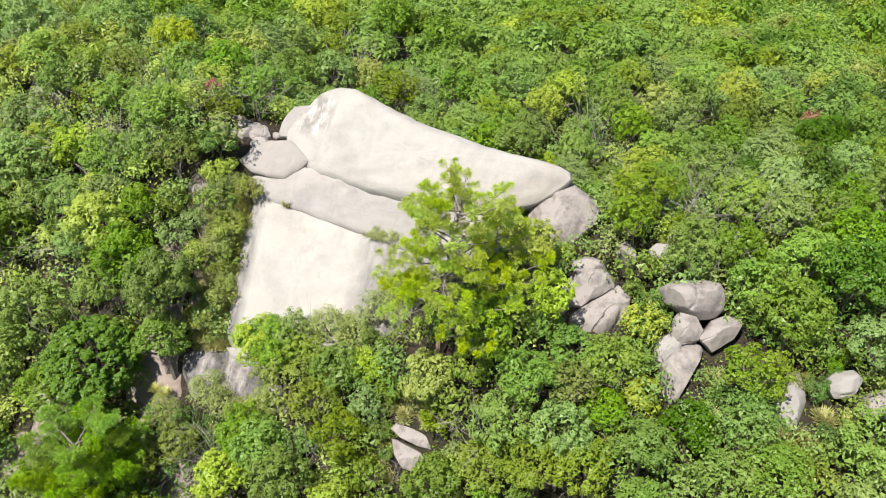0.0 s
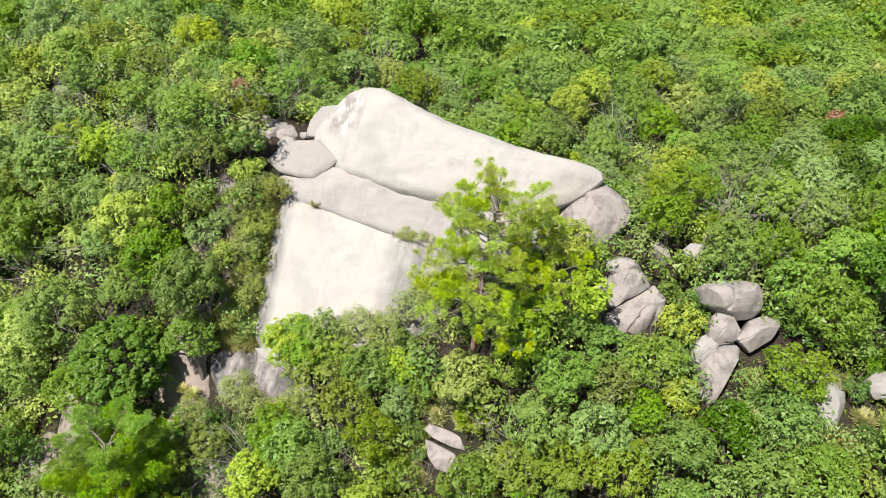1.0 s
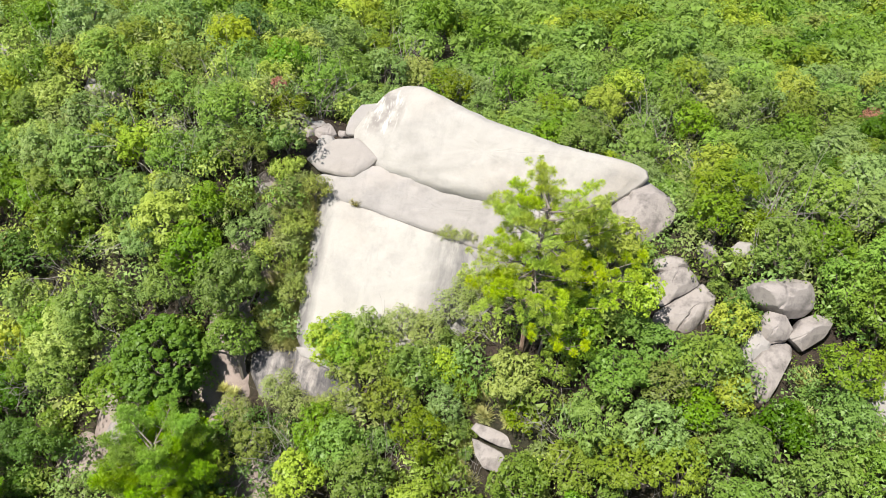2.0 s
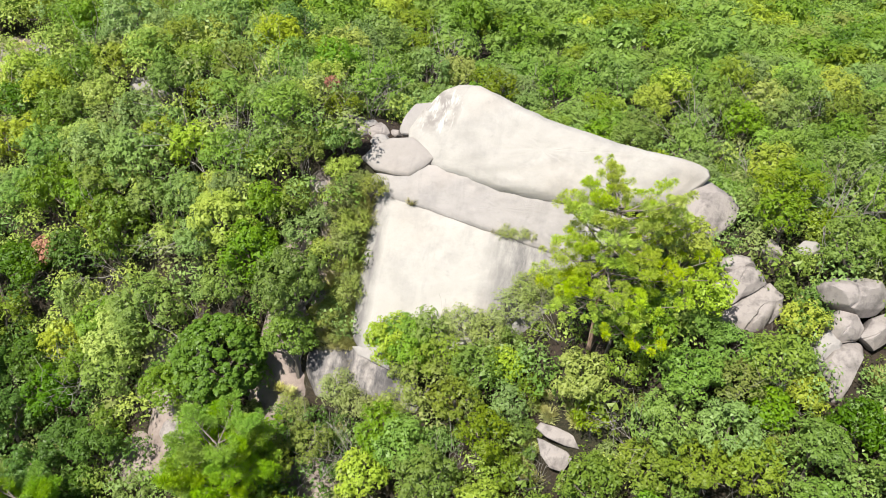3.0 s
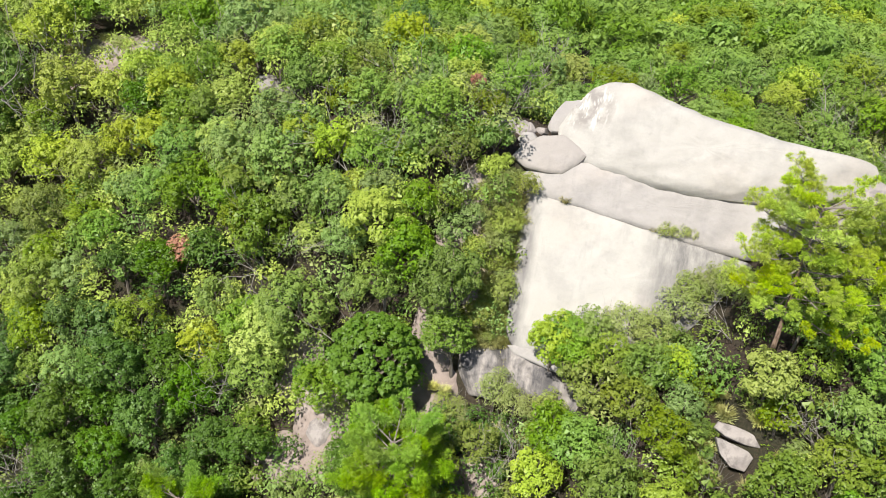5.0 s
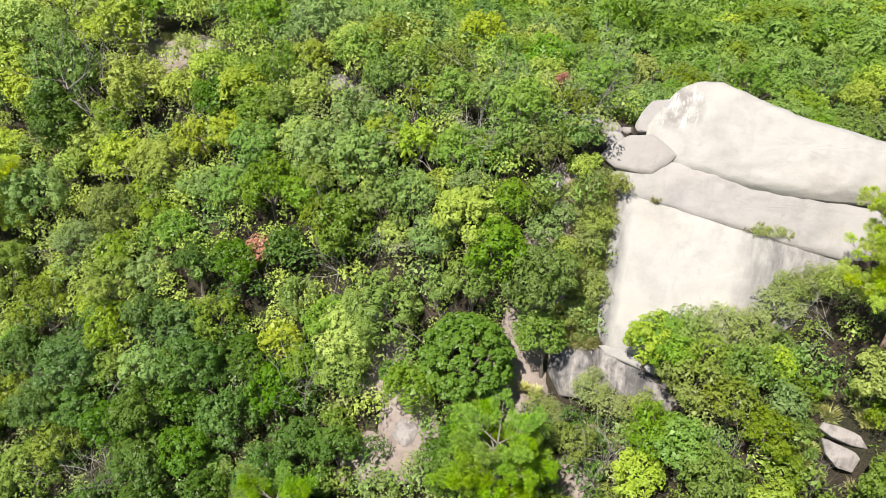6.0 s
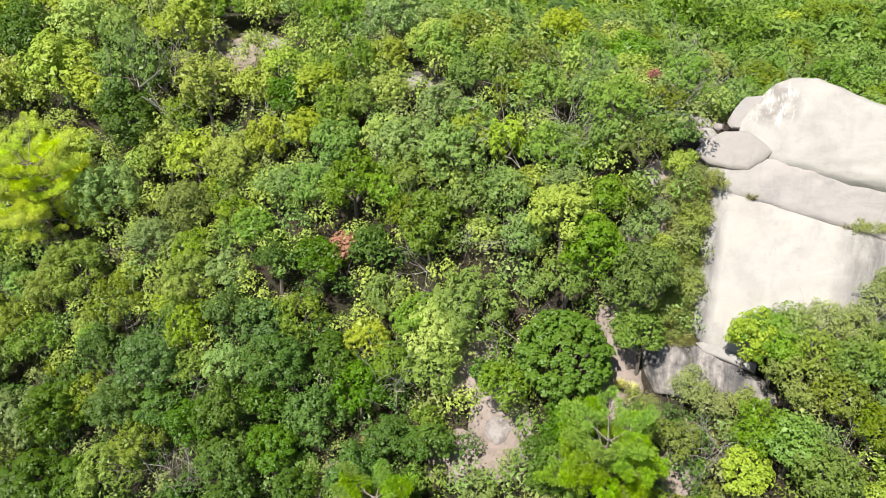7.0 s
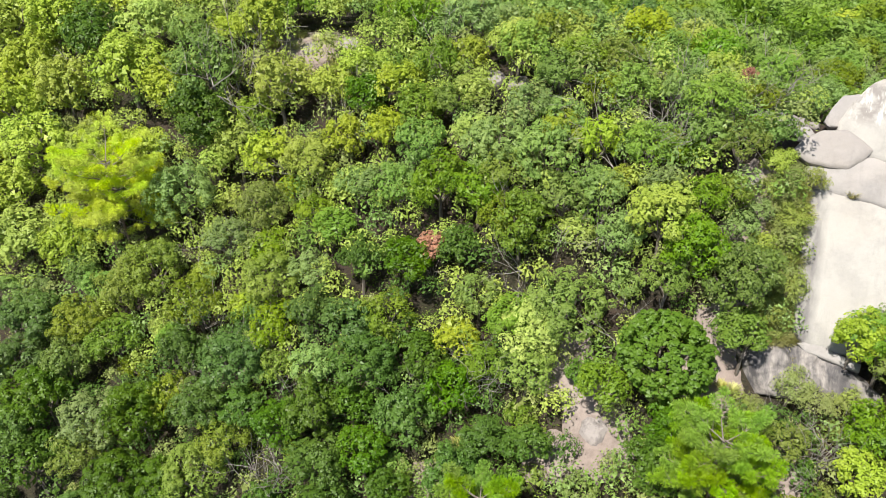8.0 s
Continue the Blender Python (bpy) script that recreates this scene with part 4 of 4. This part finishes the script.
grass_tuft(-11.8, 33.1, 6.4, 0.37)
grass_tuft(-11.7, 31.7, 4.4, 0.43)
grass_tuft(-11.7, 32.4, 5.4, 0.43)
grass_tuft(-13.2, 30.2, 2.8, 0.50)
grass_tuft(-4.4, 28.2, 3.5, 0.50)
grass_tuft(-2.7, 31.2, 5.5, 0.50)
grass_tuft(-1.7, 30.6, 6.0, 0.56)
grass_tuft(-0.9, 30.3, 6.4, 0.50)
for n_tuft in range(26):
    x, y = -40.5 + dice_grass.uniform(-3.2, 3.2), 54.0 + dice_grass.uniform(-2.4, 2.0)
    grass_tuft(x, y, float(height(x, y)), dice_grass.uniform(0.5, 0.9))
for n_tuft in range(30):
    x, y = dice_grass.uniform(12.5, 18.5), dice_grass.uniform(19.4, 22.4)
    if not on_rock(x, y, 0.1):
        grass_tuft(x, y, float(height(x, y)), dice_grass.uniform(0.4, 0.8))
for n_tuft in range(14):
    x, y = 13.4 + dice_grass.uniform(-0.9, 1.2), 20.2 + dice_grass.uniform(-1.0, 0.4)
    grass_tuft(x, y, float(height(x, y)), dice_grass.uniform(0.35, 0.7))
for n_tuft in range(130):
    f = dice_grass.random()
    x, y = -11.7 + 1.2 * f - dice_grass.uniform(0.0, 1.7), 29.6 + 5.6 * f + dice_grass.uniform(-0.4, 0.4)
    grass_tuft(x, y, float(height(x, y)), dice_grass.uniform(0.4, 0.85))

# ---- dead trees and bare bushes ----
def make_dead(seed, spread):
    """A bare grey tree: several forked stems from one root."""
    rng = np.random.default_rng(seed)
    root = new("dead_tree")
    for i in range(6):
        bm = bmesh.new()
        a = i * 1.05 + rng.uniform(0, 0.7)
        limbs(bm, rng, (0, 0, -0.2), (math.cos(a) * spread * rng.uniform(0.4, 1), math.sin(a) * spread * rng.uniform(0.4, 1), 1), 0.72, 0.013, 2, 0.28, 2)
        part("stem", bm, DEAD, root)
    return tagged(root, "leafless grey dead tree with forked thin twigs", "dead tree", "dead trees")


BARE_TREES = [make_dead(60 + i, sp) for i, sp in enumerate((0.45, 0.7, 1.0))]
fresh_models = set(range(3))


def bare_tree(which, x, y, tall, turn):
    m = pose(x, y, float(height(x, y)), 0, 0, turn) @ Matrix.Diagonal((tall, tall, tall, 1))
    if which in fresh_models:
        fresh_models.discard(which)
        BARE_TREES[which].matrix_basis = m
    else:
        copy_thing(BARE_TREES[which], Matrix.Identity(4)).matrix_basis = m
    STOOD.append((x, y, 0.5))


bare_tree(0, -11.2, 40.8, 3.4, 155)
bare_tree(0, -7.9, 55.4, 4.5, 202)
bare_tree(1, 12.8, 28.8, 4.5, 79)
bare_tree(0, 10.7, 37.1, 3.4, 34)
bare_tree(0, -30.2, 48.8, 4.5, 205)
bare_tree(2, -30.3, 55.1, 4.1, 148)
bare_tree(0, -28.1, 56.6, 3.8, 113)
bare_tree(2, -13.9, 37.2, 3.4, 274)
bare_tree(1, -6.8, 29.0, 3.1, 141)
bare_tree(0, -11.6, 24.7, 3.1, 54)
bare_tree(1, -13.9, 26.7, 2.5, 109)
bare_tree(0, 1.6, 21.6, 3.1, 328)
bare_tree(1, -6.4, 23.1, 2.8, 139)
bare_tree(0, -17.8, 37.7, 3.8, 84)
bare_tree(1, -45.1, 51.1, 6.9, 148)
bare_tree(2, -44.1, 51.8, 6.0, 190)
bare_tree(0, -21.5, 39.0, 4.5, 310)
bare_tree(1, -39.6, 33.5, 3.4, 343)
bare_tree(1, -41.8, 29.4, 3.8, 259)
bare_tree(0, -27.9, 31.4, 4.1, 91)
bare_tree(0, -32.3, 31.2, 3.4, 242)
bare_tree(1, -41.7, 46.7, 3.4, 45)
bare_tree(2, -61.5, 41.3, 3.1, 153)
bare_tree(0, -17.8, 38.4, 3.4, 149)
bare_tree(2, -13.4, 23.8, 2.8, 159)
bare_tree(2, -11.6, 25.2, 3.1, 99)
bare_tree(1, -46.4, 34.4, 3.1, 216)
bare_tree(2, -27.6, 58.8, 5.2, 147)
bare_tree(1, -16.5, 41.4, 4.5, 231)
bare_tree(0, -59.4, 57.2, 4.1, 119)
bare_tree(1, -36.0, 47.4, 3.8, 132)
bare_tree(0, 16.1, 29.5, 3.8, 41)
bare_tree(0, 8.5, 41.1, 3.8, 236)
bare_tree(2, 6.3, 22.6, 2.8, 143)

# ---- woods: the rest of the slope, then the far valley ----
BARE = ((13.8, 20.2, 0.8), (-9.6, 38.6, 1.3), (-11.0, 39.0, 1.3), (-11.6, 40.4, 1.0), *PATCHES)


def clear(x, y, r):
    return all((x - a) ** 2 + (y - b) ** 2 > (0.6 * (r + c)) ** 2 for a, b, c in STOOD) and all((x - a) ** 2 + (y - b) ** 2 > (c + 0.4 * r) ** 2 for a, b, c in BARE) and not on_rock(x, y, 1.1 * r)


def kind_at(x, y, rng):
    """Which tree grows there: fresh growth on the upper left, mixed elsewhere, greyer on the valley side, partly
    standing in for haze.
    """
    u = rng.random()
    # valley side: grey-green trees, their share raised to put distance haze into the leaf colour
    if x > -12 and y > 48:
        return "grey" if u < 0.52 else "green" if u < 0.70 else "olive" if u < 0.86 else "scrub" if u < 0.89 else "fresh" if u < 0.95 else "deep"
    if x < -38 and y > 44:
        return "fresh" if u < 0.74 else "olive" if u < 0.78 else "grey" if u < 0.90 else "green"
    if x > 8:
        return "grey" if u < 0.34 else "green" if u < 0.62 else "olive" if u < 0.82 else "scrub" if u < 0.86 else "fresh" if u < 0.90 else "deep"
    if y < 37 and x < -25 or y < 27 and x < -11:
        return "deep" if u < 0.72 else "green" if u < 0.82 else "olive" if u < 0.9 else "grey"
    if y > 31.5 and -26 < x < -13 or y > 38:
        return "grey" if u < 0.34 else "fresh" if u < 0.66 else "green" if u < 0.86 else "olive"
    return "green" if u < 0.38 else "olive" if u < 0.56 else "grey" if u < 0.82 else "deep" if u < 0.88 else "fresh"


# thin grey bare bushes and dry grass in the gaps of the lower slope
rng_dry = np.random.default_rng(31)
for n_dry in range(120):
    x, y = rng_dry.uniform(-30, 16), rng_dry.uniform(18, 30)
    if not on_rock(x, y, 0.4) and clear(x, y, 0.3):
        if n_dry % 5 == 0:
            bare_tree(int(rng_dry.integers(0, 3)), x, y, rng_dry.uniform(1.5, 2.6), rng_dry.uniform(0, 360))
        else:
            grass_tuft(x, y, float(height(x, y)), rng_dry.uniform(0.4, 0.9))

for n_dry in range(22):
    x, y = rng_dry.uniform(-46, 18), rng_dry.uniform(29, 50)
    if not on_rock(x, y, 1.2):
        bare_tree(int(rng_dry.integers(0, 3)), x, y, rng_dry.uniform(3.0, 4.2), rng_dry.uniform(0, 360))

rng_fill = np.random.default_rng(3)
for tries in range(14000):
    if len(STOOD) > 650:
        break
    x, y = rng_fill.uniform(-72, 32), rng_fill.uniform(16.5, 54)
    r = rng_fill.uniform(0.95, 1.8)
    if x < -42 - 0.6 * y or x > 7 + 0.55 * y or not clear(x, y, r):
        continue
    stand(kind_at(x, y, rng_fill), x, y, r)


# small shrubs in the gaps round the rocks and on the lower slope
for tries in range(2600):
    if len(STOOD) > 770:
        break
    x, y = rng_fill.uniform(-18, 20), rng_fill.uniform(18, 36)
    r = rng_fill.uniform(0.45, 0.85)
    if clear(x, y, r):
        stand("scrub" if rng_fill.random() < 0.3 else kind_at(x, y, rng_fill), x, y, r)


for tries in range(60):
    x, y, r = rng_fill.uniform(11.5, 19), rng_fill.uniform(18.6, 23.5), rng_fill.uniform(0.35, 0.6)
    if not on_rock(x, y, 0.8 * r) and all((x - a) ** 2 + (y - b) ** 2 > (0.5 * (r + c)) ** 2 for a, b, c in STOOD):
        stand(("green", "olive", "scrub", "deep")[tries % 4], x, y, r)
for f in np.linspace(0, 1, 26):
    x, y = -12.6 + 0.9 * f + rng_fill.uniform(-0.9, 0.5), 29.8 + 5.4 * f
    if not on_rock(x, y, 0.2):
        stand("scrub", x, y, rng_fill.uniform(0.35, 0.6))

# low scrub and dry grass close round the split slab
for n_low in range(70):
    turn, far = rng_fill.uniform(0, 2 * math.pi), rng_fill.uniform(1.0, 2.3)
    x, y = -1.55 + far * math.cos(turn), 22.9 + 0.9 * far * math.sin(turn)
    r = rng_fill.uniform(0.28, 0.42)
    if on_rock(x, y, 0.12):
        continue
    if n_low % 3 == 0:
        grass_tuft(x, y, float(height(x, y)), rng_fill.uniform(0.4, 0.8))
    elif y > 22.9 and all((x - a) ** 2 + (y - b) ** 2 > (0.45 * (r + c)) ** 2 for a, b, c in STOOD):
        stand(("scrub", "olive", "green")[n_low % 3], x, y, r)


def make_woods():
    """The far woods in one sheet of crowns, each with its own kind of leaf."""
    rng = np.random.default_rng(21)
    kinds = ["green", "deep", "fresh", "grey", "olive", "scrub"]
    base = {}
    for k in kinds:
        for far, (count, ln, wd) in enumerate(((850, 0.085, 0.067), (430, 0.115, 0.09), (330, 0.15, 0.115))):
            base[k, far] = crown_leaves(rng, 15, count, ln, wd, 0.62, 0.15, -0.1, inside=1.5)
    tris, idx = [], []
    y = -20.0
    while y < 200:
        step = 4.2 if y < 15 else 2.7 + max(0, y - 50) * 0.026
        for x in np.arange(-34 - abs(y) * 0.62, 4 + abs(y) * 0.62, step):
            px, py = x + rng.uniform(-0.45, 0.45) * step, y + rng.uniform(-0.45, 0.45) * step
            r = step * rng.uniform(0.45, 0.78)
            if 15 < py < 54 and -42 - 0.6 * py < px < 7 + 0.55 * py or not clear(px, py, r * 0.7):
                continue
            k = kind_at(px, py, rng)
            far = 2 if py < 8 else 1 if py > 82 else 0
            a = rng.uniform(0, math.tau)
            m = np.array([[math.cos(a), -math.sin(a), 0], [math.sin(a), math.cos(a), 0], [0, 0, rng.uniform(0.8, 1.3)]]) * r
            t = base[k, far] @ m.T + np.array([px, py, float(height(px, py)) + r * rng.uniform(0.9, 1.9)])
            tris.append(t)
            idx.append(np.full(len(t), kinds.index(k)))
        y += step * 0.9
    ob = new("far_woods", leaf_mesh("far_woods", np.concatenate(tris), [LEAF[k] for k in kinds], np.concatenate(idx)))
    tagged(ob, "mixed green woods covering the valley behind", "woods", kind="stuff")


make_woods()


def make_thicket():
    """Low bushes that close the gaps between the trees of the near slope."""
    rng = np.random.default_rng(23)
    kinds = ["green", "olive", "scrub", "deep", "grey", "fresh"]
    base = []
    for k in kinds:
        base.append(crown_leaves(rng, 9, 240, 0.125, 0.09, 0.8, 0.2, -0.2))
    tris, idx, made = [], [], []
    for _ in range(11000):
        y = rng.uniform(16, 62)
        x = rng.uniform(-37 - 0.6 * y, 8 + 0.55 * y)
        if y > 47 and x > -14:
            continue
        r = rng.uniform(0.75, 1.25)
        if any((x - a) ** 2 + (y - b) ** 2 < (0.8 * c) ** 2 for a, b, c in BARE) or on_rock(x, y, (0.6 if x < 8 else 0.36) * r) or any((x - a) ** 2 + (y - b) ** 2 < (0.3 * c) ** 2 for a, b, c in STOOD) or any((x - a) ** 2 + (y - b) ** 2 < (1.05 * c) ** 2 for a, b, c in made):
            continue
        made.append((x, y, r))
        k = kinds.index("scrub" if rng.random() < 0.13 else "fresh" if y > 33 and x < -13 and rng.random() < 0.35 else kind_at(x, y, rng))
        a = rng.uniform(0, math.tau)
        m = np.array([[math.cos(a), -math.sin(a), 0], [math.sin(a), math.cos(a), 0], [0, 0, rng.uniform(0.9, 1.4)]]) * r
        rise = 0.3 + 1.2 * min(max((y - 30) / 6, 0), 1) if x < -12 else 0.3
        t = base[k] @ m.T + np.array([x, y, float(height(x, y)) + 0.75 * r + rise])
        tris.append(t)
        idx.append(np.full(len(t), k))
    ob = new("thicket", leaf_mesh("thicket", np.concatenate(tris), [LEAF[k] for k in kinds], np.concatenate(idx)))
    tagged(ob, "dense thicket of mixed green bushes on the slope", "thicket", kind="stuff")


make_thicket()


def make_undergrowth():
    """Low leafy clumps and dry stems under and between the trees."""
    rng = np.random.default_rng(22)
    n = 4500
    y = rng.uniform(15, 56, n)
    x = rng.uniform(0, 1, n) * (44 + 1.15 * y) - 36 - 0.6 * y
    keep = np.array([not on_rock(a, b, 0.04 if a > 4 else 0.16) for a, b in zip(x, y)])
    for a, b, c in BARE:
        keep &= (x - a) ** 2 + (y - b) ** 2 > (c * 0.95) ** 2
    x, y = x[keep], y[keep]
    k = 22
    c = np.stack([x, y, height(x, y)], 1)
    d = unit(rng.normal(size=(len(c), k, 3)) + np.array([0, 0, 0.8]))
    p = c[:, None] + d * rng.uniform(0.15, 0.75, (len(c), k, 1))
    t = leaves(rng, p.reshape(-1, 3), d.reshape(-1, 3), 0.13, 0.08)
    idx = np.repeat(rng.integers(0, 4, len(c)), k)
    ob = new("undergrowth", leaf_mesh("undergrowth", t, [LEAF[m] for m in ("green", "olive", "scrub", "deep")], idx))
    tagged(ob, "low tangled undergrowth between the trees", "undergrowth", kind="stuff")


make_undergrowth()
